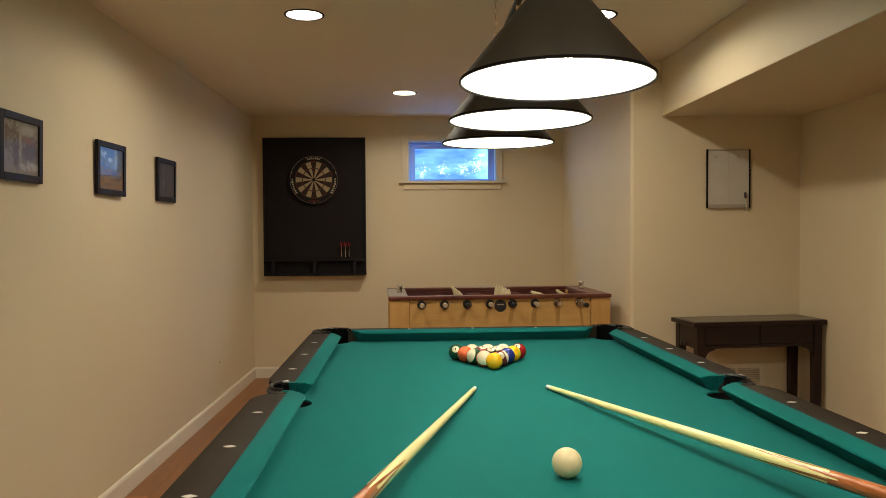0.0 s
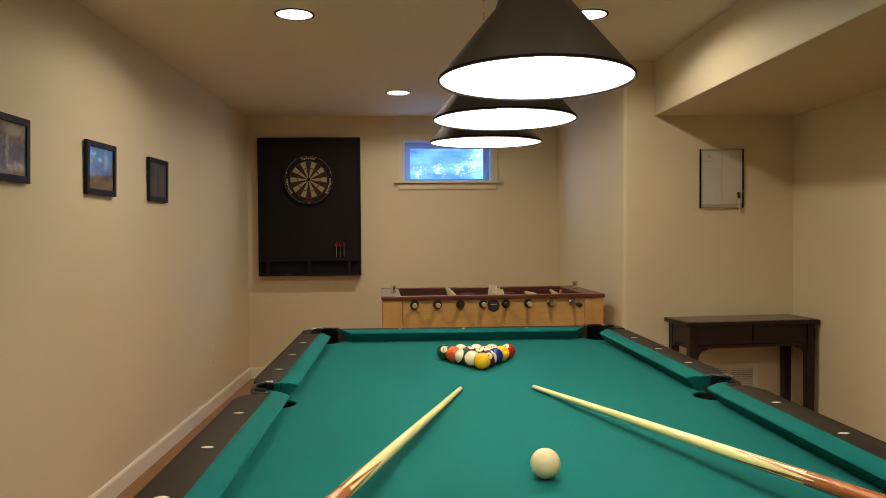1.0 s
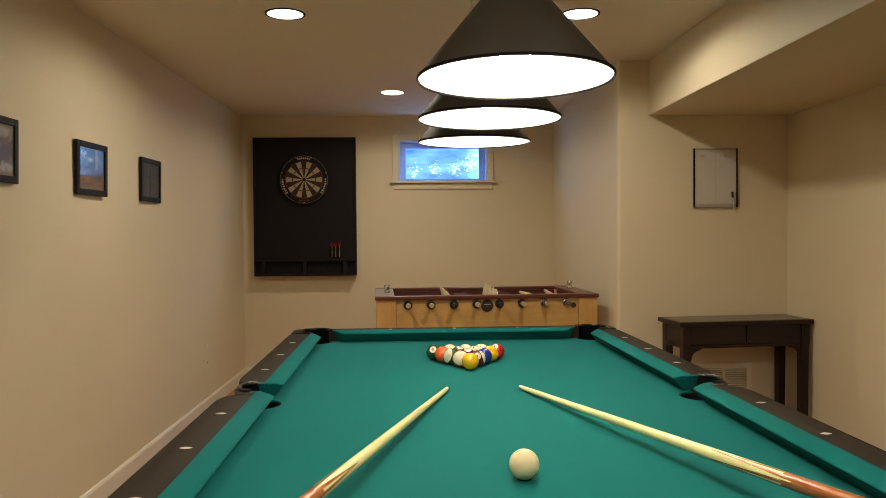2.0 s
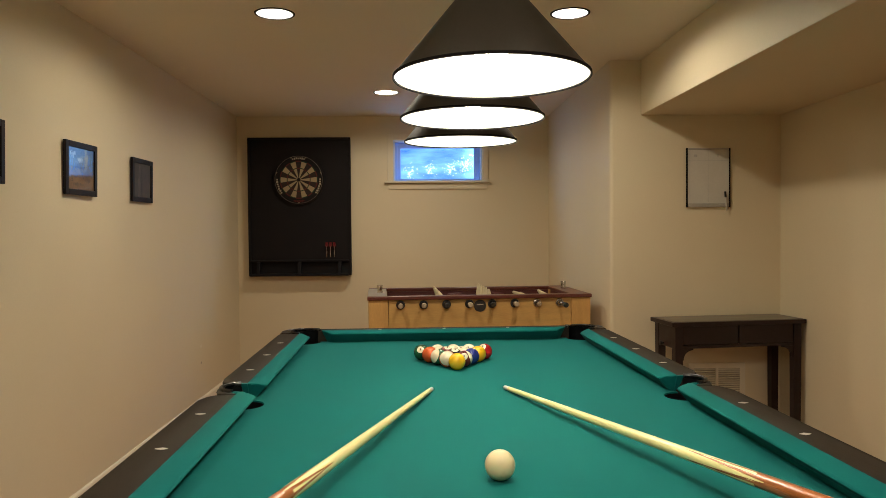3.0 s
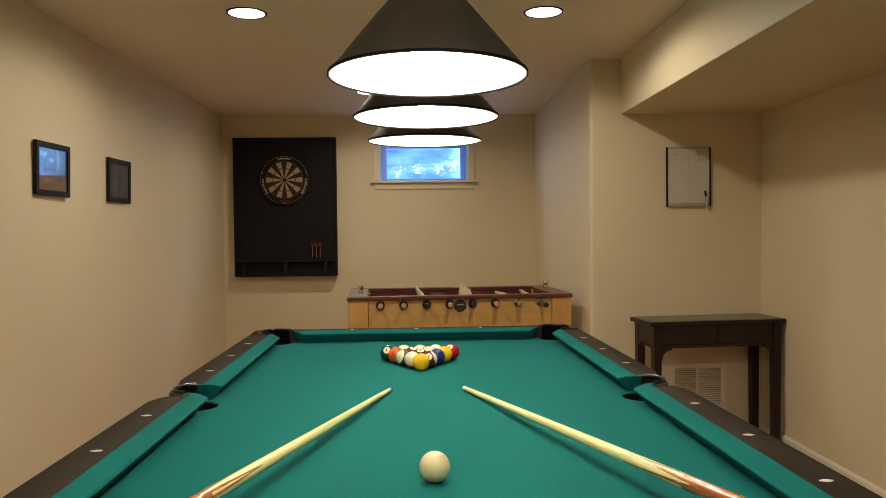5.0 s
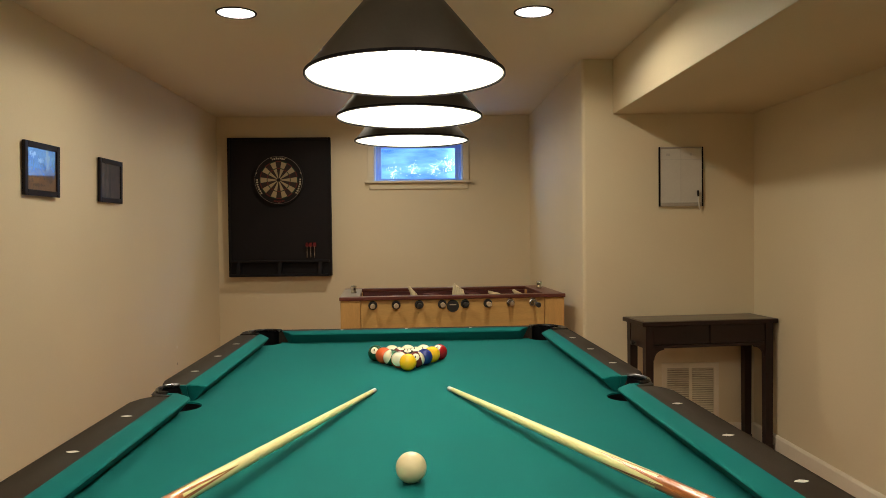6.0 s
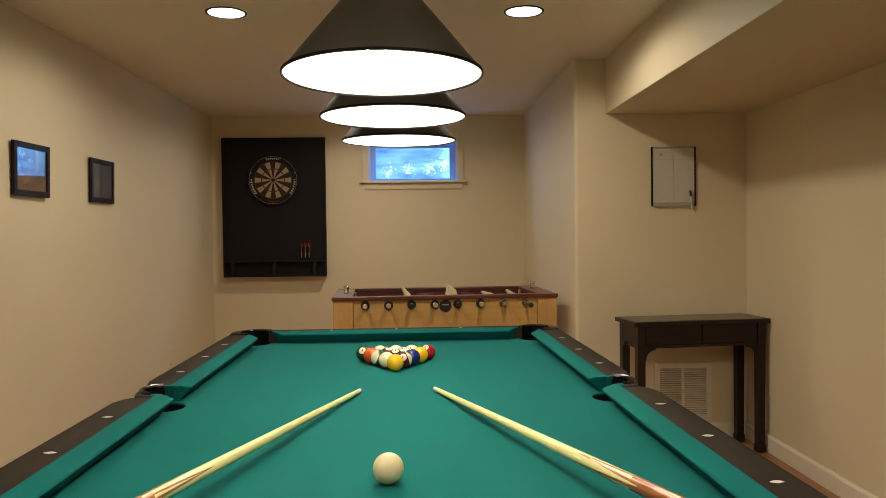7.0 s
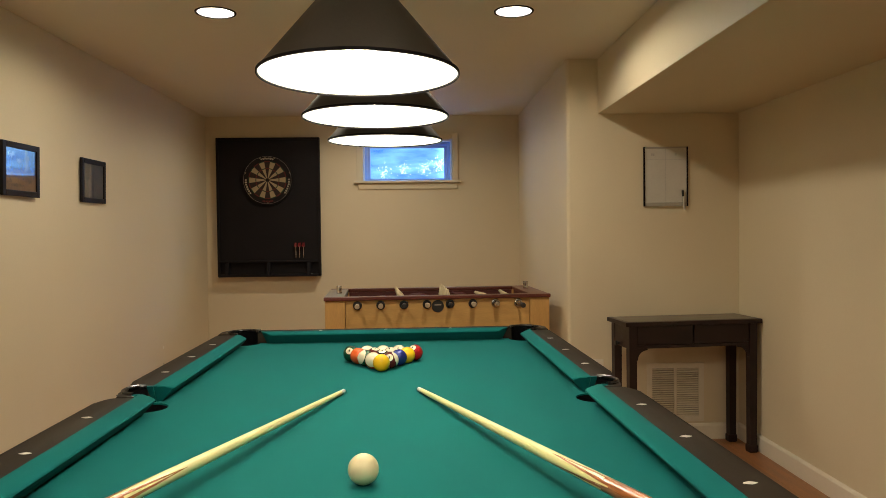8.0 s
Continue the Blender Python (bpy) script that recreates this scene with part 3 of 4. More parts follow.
def build_pool_table():
    t = thing("pool_table", "teal-clothed pool table with dark brown laminate rails and black pockets", "pool table", pose(0, 0, 0, 0, 0, TABLE_TURN))
    part("playing_bed", bitten_plate(BACK + 0.002, BACK_Y + 0.002, BED - 0.028, BED), CLOTH, t, "flat teal cloth-covered playing bed")
    for sx in (1, -1):
        for sy in (1, -1):
            part("cushion", mirrored(cushion(1.040, 1.086, 0.066, 0.049), sx, sy), CUSHION, t, "teal cloth rail cushion", smooth=True)
            part("rail_cap", mirrored(side_rail_cap(OUTERS[sx]), sx, sy), LAMINATE, t, "dark brown laminate rail top", smooth=True)
    shift = NOSE_Y - NOSE
    for turn in (90, 270):
        end = cushion(0.486, 0.532, -0.486, -0.532)
        for v in end.verts:
            v.co.x += shift
        part("cushion", turned(end, turn), CUSHION, t, "teal cloth end cushion", smooth=True)
        cap = rail_cap(BACK_Y, OUTER_Y, -0.544, 0.544)
        part("rail_cap", turned(cap, turn), LAMINATE, t, "dark brown laminate end rail top", smooth=True)
    # corner pockets
    cx, cy = CORNER
    r = CORNER_R
    lo = cy - math.sqrt(r * r - (BACK - cx) ** 2)
    le = cx - math.sqrt(r * r - (BACK_Y - cy) ** 2)
    a0 = math.degrees(math.atan2(BACK_Y - cy, le - cx))
    a1 = math.degrees(math.atan2(lo - cy, BACK - cx))
    for sx in (1, -1):
        out = OUTERS[sx]
        corner = [(BACK, lo), (BACK + 0.012, 1.099), (out - 0.001, 1.099)] + arc(out - 0.001 - 0.095, OUTER_Y - 0.002 - 0.095, 0.095, 0, 90, 12)
        corner += [(0.545, OUTER_Y - 0.002), (0.545, BACK_Y + 0.012)] + arc(cx, cy, r, a0, a1, 18)[:-1]
        for sy in (1, -1):
            pocket = part("corner_pocket", mirrored(prism(corner, 0.725, RAIL_TOP + 0.003, 0.005, 3), sx, sy), CASTING, t, "black-brown plastic corner pocket casting", smooth=True)
            rim = [(x, y, RAIL_TOP + 0.003) for x, y in arc(cx, cy, r - 0.001, a0, a1, 18)]
            part("liner_rim", mirrored(tube(rim, 0.0055, 8), sx, sy), LINER, pocket, "glossy black liner lip", smooth=True)
            liner = lathe([(r - 0.0012, BED - RAIL_TOP - 0.004), (r - 0.003, -0.10), (r - 0.012, -0.16), (0.0, -0.165)], 28)
            bmesh.ops.translate(liner, vec=(cx * sx, cy * sy, RAIL_TOP), verts=liner.verts[:])
            part("pocket_cup", liner, CUPBLACK, pocket, "black pocket cup", smooth=True)
            arcwall = bmesh.new()
            pts = arc(cx, cy, r - 0.0015, a0, a1, 18)
            lows, highs = [arcwall.verts.new((x * sx, y * sy, 0.73)) for x, y in pts], [arcwall.verts.new((x * sx, y * sy, RAIL_TOP)) for x, y in pts]
            for k in range(len(pts) - 1):
                arcwall.faces.new((lows[k], lows[k + 1], highs[k + 1], highs[k]))
            part("liner_wall", arcwall, CUPBLACK, pocket, "black pocket liner", smooth=True)
    # side pockets
    sx0, sr = SIDE[0], SIDE_R
    for sx in (1, -1):
        inner = arc(sx0, 0, sr, 76, -76, 18)
        out = OUTERS[sx]
        outline = [(BACK + 0.001, -0.0725), (out - 0.032, -0.0725), (out - 0.030, -0.060)] + [(out - 0.030 + 0.010 * math.cos(radians(a)), 0.050 * math.sin(radians(a))) for a in range(-75, 76, 15)] + [(out - 0.030, 0.060), (out - 0.032, 0.0725), (BACK + 0.001, 0.0725)] + inner
        pocket = part("side_pocket", mirrored(prism(outline, 0.725, RAIL_TOP + 0.002, 0.004, 3), sx, 1), CASTING, t, "black-brown plastic side pocket casting", smooth=True)
        part("liner_rim", mirrored(tube([(x, y, RAIL_TOP + 0.004) for x, y in arc(sx0, 0, sr - 0.001, 74, -74, 18)], 0.006, 8), sx, 1), LINER, pocket, "glossy black liner lip", smooth=True)
        cup = lathe([(sr - 0.0012, BED - RAIL_TOP - 0.004), (sr - 0.003, -0.10), (sr - 0.012, -0.16), (0.0, -0.165)], 28)
        bmesh.ops.translate(cup, vec=(sx0 * sx, 0, RAIL_TOP), verts=cup.verts[:])
        part("pocket_cup", cup, CUPBLACK, pocket, "black pocket cup", smooth=True)
        arcwall = bmesh.new()
        pts = arc(sx0, 0, sr - 0.0015, 76, -76, 18)
        lows, highs = [arcwall.verts.new((x * sx, y, 0.73)) for x, y in pts], [arcwall.verts.new((x * sx, y, RAIL_TOP)) for x, y in pts]
        for k in range(len(pts) - 1):
            arcwall.faces.new((lows[k], lows[k + 1], highs[k + 1], highs[k]))
        part("liner_wall", arcwall, CUPBLACK, pocket, "black pocket liner", smooth=True)
        for sy in (1, -1):
            facing = prism([(BACK - 0.002, 0.048), (BACK + 0.012, 0.0468), (BACK + 0.017, 0.050), (BACK + 0.018, 0.060), (BACK - 0.002, 0.060)], BED - 0.002, RAIL_TOP + 0.0035, 0.003, 2)
            for v in facing.verts:
                v.co.y += (RAIL_TOP + 0.0035 - v.co.z) * 0.5
            part("pocket_facing", mirrored(facing, sx, sy), CUSHION, t, "teal cloth wrapped round the pocket facing", smooth=True)
    # sights
    def sight(name):
        w, l = 0.0128, 0.0068
        pts = [(w, 0), (w * 0.55, l * 0.62), (0, l), (-w * 0.55, l * 0.62), (-w, 0), (-w * 0.55, -l * 0.62), (0, -l), (w * 0.55, -l * 0.62)]
        return part(name, prism(pts, RAIL_TOP - 0.002, RAIL_TOP + 0.0008), PEARL, t, "pearl-white diamond sight")
    first = None
    places = [(s * SIGHT, k * 0.2794, 0) for s in (1, -1) for k in (-3, -2, -1, 1, 2, 3)] + [(k * 0.2794, s * SIGHT_Y, 90) for s in (1, -1) for k in (-1, 0, 1)]
    for x, y, turn in places:
        if first is None:
            first = sight("sight")
            first.matrix_basis = pose(x, y, 0, 0, 0, turn)
        else:
            alike("sight", first, t, pose(x, y, 0, 0, 0, turn))
    # cabinet and legs
    part("apron", box(-0.675, -0.645, -1.235, 1.235, 0.46, 0.735, 0.004), LAMINATE, t)
    part("apron", box(0.645, 0.675, -1.235, 1.235, 0.46, 0.735, 0.004), LAMINATE, t)
    part("apron", box(-0.645, 0.645, 1.205, 1.235, 0.46, 0.735, 0.004), LAMINATE, t)
    part("apron", box(-0.645, 0.645, -1.235, -1.205, 0.46, 0.735, 0.004), LAMINATE, t)
    for x in (-0.56, 0.56):
        for y in (-1.1, 1.1):
            leg = prism(arc(0, 0, 0.085, 45, 315, 3), 0.0, 0.46)
            for v in leg.verts:
                k = 0.75 + 0.25 * v.co.z / 0.46
                v.co.x, v.co.y = v.co.x * k + x, v.co.y * k + y
            part("leg", leg, LAMINATE, t, "tapered square dark leg")
    return t


build_pool_table()
TABLE = pose(0, 0, 0, 0, 0, TABLE_TURN)

# ---- balls ----
BALL_R = 0.0286
BALL_SOLIDS = {}
BALLS_COLOURS = {"yellow": (0.97, 0.56, 0.008), "blue": (0.012, 0.022, 0.20), "red": (0.42, 0.010, 0.012), "purple": (0.06, 0.012, 0.12), "orange": (0.70, 0.105, 0.018), "green": (0.008, 0.075, 0.028), "maroon": (0.12, 0.012, 0.010), "black": (0.006, 0.006, 0.007)}


def ball_material(name, colour):
    return material(name, colour, 0.24, vary=0.02, scale=30, fine=90, bump=0.0, coat=0.12)


for cname, rgb in BALLS_COLOURS.items():
    BALL_SOLIDS[cname] = ball_material(cname + "_ball_resin", rgb)


def sphere_band(z0, z1, n=12, seg=36):
    """A zone of the ball's surface between two heights."""
    a0, a1 = math.asin(z0), math.asin(z1)
    return lathe([(max(0.0, BALL_R * math.cos(a0 + (a1 - a0) * k / n)) if abs(abs(a0 + (a1 - a0) * k / n) - math.pi / 2) > 1e-4 else 0.0, BALL_R * math.sin(a0 + (a1 - a0) * k / n)) for k in range(n + 1)], seg)


def number_spot(parent, m):
    cap = lathe([(0.0, BALL_R * 1.004)] + [(BALL_R * 1.004 * math.sin(a), BALL_R * 1.004 * math.cos(a)) for a in (0.15, 0.30, 0.42, 0.46)] + [(BALL_R * 0.99 * math.sin(0.465), BALL_R * 0.99 * math.cos(0.465))], 20)
    spot = part("number_spot", cap, IVORY, parent, "white number spot", smooth=True)
    spot.matrix_basis = m
    bar = box(-0.0016, 0.0016, -0.0042, 0.0042, BALL_R * 0.998, BALL_R * 1.009)
    part("digit_bar", bar, BALL_SOLIDS["black"], spot, "small dark printed mark")


def pool_ball(colour, striped, x, y, tilt, spot):
    word = ("white ball with a broad %s stripe" if striped else "solid %s ball") % colour
    ob = thing("pool_ball", "glossy " + word + ", racked on teal cloth", "pool ball", TABLE @ pose(x, y, BED + BALL_R), group="racked pool balls")
    turn = pose(0, 0, 0, *tilt)
    if striped:
        for name, z0, z1, mat in (("white_cap", -1, -0.44, IVORY), ("stripe", -0.44, 0.44, BALL_SOLIDS[colour]), ("white_cap", 0.44, 1, IVORY)):
            part(name, sphere_band(z0, z1), mat, ob, colour + " stripe" if name == "stripe" else "", smooth=True).matrix_basis = turn
    else:
        part("body", sphere_band(-1, 1, 24), BALL_SOLIDS[colour], ob, smooth=True)
    if spot:
        number_spot(ob, pose(0, 0, 0, *spot))
    return ob


RACK_Y = 0.458
# row by row from the front ball: colour, striped, tilt of the stripe's axis, way that the number spot faces
RACK = [
    [("yellow", False, (0, 0, 0), None)],
    [("orange", True, (66, 0, -8), None), ("maroon", True, (0, 72, 12), (62, 0, -6))],
    [("green", True, (0, -70, 20), None), ("black", False, (0, 0, 0), (20, 0, 0)), ("blue", False, (0, 0, 0), None)],
    [("orange", False, (0, 0, 0), None), ("maroon", False, (0, 0, 0), (15, 10, 0)), ("purple", True, (40, 30, 0), (25, -10, 0)), ("yellow", False, (0, 0, 0), None)],
    [("green", False, (0, 0, 0), (58, 0, -12)), ("yellow", True, (22, 5, 0), None), ("red", True, (18, -6, 0), None), ("blue", True, (35, -25, 0), (48, 0, -10)), ("red", False, (0, 0, 0), (42, 0, -30))],
]
for i, row in enumerate(RACK):
    for j, (colour, striped, tilt, spot) in enumerate(row):
        pool_ball(colour, striped, 0.004 + (j - i / 2) * 0.0574, RACK_Y + i * 0.0497, tilt, spot)

cue_ball = tagged(part("cue_ball", lathe([(BALL_R * math.cos(a) if abs(a) < 1.57 else 0.0, BALL_R * math.sin(a)) for a in [-math.pi / 2 + math.pi * k / 24 for k in range(25)]], 40), CREAMBALL, smooth=True), "glossy ivory-white cue ball on teal cloth", "cue ball")
cue_ball.matrix_basis = TABLE @ pose(0.006, -0.659, BED + BALL_R)


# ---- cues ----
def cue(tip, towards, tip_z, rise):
    """A two-piece cue from its tip on the cloth up to its butt, just clear of the end rail."""
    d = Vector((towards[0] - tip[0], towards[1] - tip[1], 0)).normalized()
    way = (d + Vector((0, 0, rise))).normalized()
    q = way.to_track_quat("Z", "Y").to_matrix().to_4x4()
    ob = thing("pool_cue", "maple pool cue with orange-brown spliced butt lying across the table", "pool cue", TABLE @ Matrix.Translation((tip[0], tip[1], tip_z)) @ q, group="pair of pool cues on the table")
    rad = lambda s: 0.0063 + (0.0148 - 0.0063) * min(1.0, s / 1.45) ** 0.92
    part("leather_tip", lathe([(0.0, -0.004), (0.004, -0.0035), (0.0061, 0.0), (0.0062, 0.006)], 20), LEATHER, ob, "pale blue-white chalked tip", smooth=True)
    part("ferrule", lathe([(0.0063, 0.006), (0.0065, 0.03)], 20), FERRULE, ob, "white ferrule", smooth=True)
    part("shaft", lathe([(rad(s), s) for s in (0.03, 0.2, 0.4, 0.6, 0.74)], 24), MAPLE, ob, smooth=True)
    part("joint_collar", lathe([(rad(0.74) + 0.0002, 0.74), (rad(0.75) + 0.0002, 0.752)], 24), MAPLE, ob, smooth=True)
    part("forearm", lathe([(rad(s), s) for s in (0.752, 0.85, 0.97, 1.062)], 24), MAPLE, ob, smooth=True)
    for k in range(4):
        for name, base, apex, half, mat, lift in (("splice_point", 1.058, 0.850, 0.72, ROSE, 0.0003), ("veneer_point", 1.035, 0.880, 0.20, MAPLE, 0.0006)):
            bm = bmesh.new()
            rows = []
            for u in (0.0, 0.35, 0.7, 1.0):
                s = base + (apex - base) * u
                h = half * (1 - u) + 0.001
                rows.append([bm.verts.new(((rad(s) + lift) * math.cos(k * math.pi / 2 + 0.5 + h * w), (rad(s) + lift) * math.sin(k * math.pi / 2 + 0.5 + h * w), s)) for w in (-1, -0.5, 0, 0.5, 1)])
            for a, b in zip(rows, rows[1:]):
                for c in range(4):
                    bm.faces.new((a[c], a[c + 1], b[c + 1], b[c]))
            part(name, bm, mat, ob, smooth=True)
    part("butt", lathe([(rad(1.06) + 0.0004, 1.057), (rad(1.2), 1.2), (rad(1.43), 1.43), (0.0, 1.43)], 24), ROSE, ob, "orange-brown butt", smooth=True)
    part("bumper", lathe([(0.0125, 1.43), (0.0125, 1.446), (0.009, 1.452), (0.0, 1.452)], 20), RUBBER, ob, "black rubber bumper", smooth=True)
    return ob


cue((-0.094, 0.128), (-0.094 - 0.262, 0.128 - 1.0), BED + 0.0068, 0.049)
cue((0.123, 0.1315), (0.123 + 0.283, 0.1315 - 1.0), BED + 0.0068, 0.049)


# ---- pendant light over the table ----
def chain(parent, x, y, z0, z1):
    link, pitch = None, 0.021
    n = int((z1 - z0) / pitch)
    loop = [(0.0055 * math.cos(a), 0, 0.0125 * math.sin(a)) for a in [2 * math.pi * k / 12 for k in range(12)]]
    for k in range(n + 1):
        m = pose(x, y, z0 + pitch * k, 0, 0, 90 * (k % 2))
        if link is None:
            link = part("chain_link", tube(loop, 0.0011, 6, closed=True), BRASS, parent, smooth=True)
            link.matrix_basis = m
        else:
            alike("chain_link", link, parent, m)


def build_pendant():
    ob = thing("pool_table_light", "three dark conical metal shades on a bar, white inside, lit", "pendant light", pose(0, 0, 0))
    top = RIM_Z + 0.202
    first = None
    for x, y, lift, lean in SHADES:
        m = pose(x, y, RIM_Z + lift, lean) @ pose(0, 0, -RIM_Z)
        if first is None:
            shade = part("shade", lathe([(RIM_R, RIM_Z), (RIM_R - 0.0005, RIM_Z + 0.003), (0.0735, RIM_Z + 0.146), (0.033, top - 0.008), (0.026, top), (0.0, top)], 72), SHADEMETAL, ob, "dark grey-brown metal cone shade", smooth=True)
            shade.matrix_basis = m
            lining = part("shade_lining", lathe([(RIM_R - 0.0025, RIM_Z + 0.001), (0.072, RIM_Z + 0.143), (0.032, top - 0.012), (0.0, top - 0.010)], 72), SHADEWHITE, shade, "white enamel inside of shade", smooth=True)
            rim = part("rim", lathe([(RIM_R + 0.0012, RIM_Z + 0.004), (RIM_R + 0.0015, RIM_Z - 0.001), (RIM_R + 0.0005, RIM_Z - 0.0025), (RIM_R - 0.0008, RIM_Z - 0.002), (RIM_R - 0.0012, RIM_Z + 0.004)], 72, closed=True), RIMBLACK, shade, "thin black rolled rim", smooth=True)
            bulb = part("bulb", lathe([(0.0, RIM_Z + 0.024), (0.018, RIM_Z + 0.028), (0.031, RIM_Z + 0.045), (0.034, RIM_Z + 0.064), (0.028, RIM_Z + 0.088), (0.016, RIM_Z + 0.115), (0.014, RIM_Z + 0.15)], 24), BULB, shade, "lit round bulb", smooth=True)
            cap = part("socket_cup", lathe([(0.030, top - 0.004), (0.032, top + 0.010), (0.022, top + 0.030), (0.012, top + 0.045), (0.012, top + 0.055), (0.016, top + 0.060), (0.016, top + 0.068), (0.009, top + 0.074), (0.009, top + 0.11)], 24), BRASS, shade, "brass socket cup", smooth=True)
            first = (shade, lining, rim, bulb, cap)
        else:
            shade = alike("shade", first[0], ob, m)
            for o in first[1:]:
                alike(o.name.split(".")[0], o, shade)
    bar_z = top + 0.118
    part("bar", tube([(0.010, -0.66, bar_z), (0.011, 0.57, bar_z)], 0.010, 14), SHADEMETAL, ob, "dark metal hanging bar", smooth=True)
    for y in (-0.32, 0.51):
        chain(ob, 0.012, y, bar_z + 0.016, CEIL - 0.02)
        part("ceiling_hook", lathe([(0.0, -0.018), (0.012, -0.016), (0.030, -0.004), (0.032, 0.0)], 20), SHADEMETAL, ob, smooth=True).matrix_basis = pose(0.012, y, CEIL)
    return ob


build_pendant()


# ---- framed photographs ----
def picture(label, photo_mat, y0, y1, z0, z1, turn=0.0, group="framed photographs"):
    w, h = y1 - y0, z1 - z0
    ob = thing("picture_frame", label, "framed photo", pose(WALL_W + 0.005 + abs(math.sin(radians(turn))) * w / 2, (y0 + y1) / 2, (z0 + z1) / 2, 0, 1.1, turn), group=group)
    b = 0.026
    for y_a, y_b, z_a, z_b in ((-w / 2, -w / 2 + b, -h / 2, h / 2), (w / 2 - b, w / 2, -h / 2, h / 2), (-w / 2 + b, w / 2 - b, h / 2 - b, h / 2), (-w / 2 + b, w / 2 - b, -h / 2, -h / 2 + b)):
        part("frame_bar", box(0.0, 0.015, y_a, y_b, z_a, z_b, 0.002), FRAMEWOOD, ob)
    part("backing", box(0.0, 0.006, -w / 2 + b, w / 2 - b, -h / 2 + b, h / 2 - b), FRAMEWOOD, ob)
    part("print", box(0.0065, 0.009, -w / 2 + b, w / 2 - b, -h / 2 + b, h / 2 - b), photo_mat, ob, "glossy photograph under glass")
    return ob


picture("dark wood frame with a faded brown outdoor photograph", PHOTO_A, 0.437, 0.727, 1.415, 1.648, turn=0.9)
picture("dark wood frame with a brown field photograph, blue in its upper half", PHOTO_B, 1.193, 1.487, 1.404, 1.639, turn=-1.4)
picture("dark wood frame with a dim grey photograph", PHOTO_C, 1.937, 2.232, 1.405, 1.639)


# ---- dart cabinet, board and darts ----
def build_dart_panel():
    x0, x1, z0, z1 = -1.5535, -0.6975, 0.870, 2.0295
    yf = 4.225
    ob = thing("dart_backboard", "large black wooden dart backboard with tray on the wall", "dart backboard", pose((x0 + x1) / 2, yf, z0))
    w, h = (x1 - x0) / 2, z1 - z0
    part("panel", box(-w, w, 0.02, WALL_N - yf - 0.001, 0, h, 0.003), BLACKBOARD, ob)
    part("side_edge", box(-w, -w + 0.018, 0.0, 0.0195, 0, h, 0.002), BLACKBOARD, ob)
    part("side_edge", box(w - 0.018, w, 0.0, 0.0195, 0, h, 0.002), BLACKBOARD, ob)
    part("top_edge", box(-w + 0.0185, w - 0.0185, 0.0, 0.0195, h - 0.018, h, 0.002), BLACKBOARD, ob)
    part("tray_floor", box(-w + 0.0185, w - 0.0185, -0.05, 0.0195, 0.0, 0.020, 0.003), BLACKTRAY, ob)
    part("tray_rail", box(-w + 0.0185, w - 0.0185, -0.022, 0.0195, 0.118, 0.134, 0.003), BLACKTRAY, ob)
    for u in (-0.80, 0.0, 0.78):
        bm = prism([(-0.05, 0.02), (-0.045, 0.045), (-0.022, 0.117), (0.0195, 0.117), (0.0195, 0.02)], -0.014, 0.014)
        bmesh.ops.transform(bm, matrix=Matrix(((0, 0, 1, u * w), (1, 0, 0, 0), (0, 1, 0, 0), (0, 0, 0, 1))), verts=bm.verts[:])
        part("tray_bracket", bm, BLACKTRAY, ob, "slanting black tray bracket")
    return ob


build_dart_panel()


def ring_piece(r0, r1, a0, a1, y0, y1, n=4):
    bm = bmesh.new()
    pts = [(r0 * math.sin(radians(a0 + (a1 - a0) * k / n)), r0 * math.cos(radians(a0 + (a1 - a0) * k / n))) for k in range(n + 1)]
    pts += [(r1 * math.sin(radians(a1 + (a0 - a1) * k / n)), r1 * math.cos(radians(a1 + (a0 - a1) * k / n))) for k in range(n + 1)]
    lo, hi = [bm.verts.new((x, y0, z)) for x, z in pts], [bm.verts.new((x, y1, z)) for x, z in pts]
    bm.faces.new(lo)
    bm.faces.new(hi[::-1])
    for k in range(len(pts)):
        j = (k + 1) % len(pts)
        bm.faces.new((lo[k], hi[k], hi[j], lo[j]))
    return bm


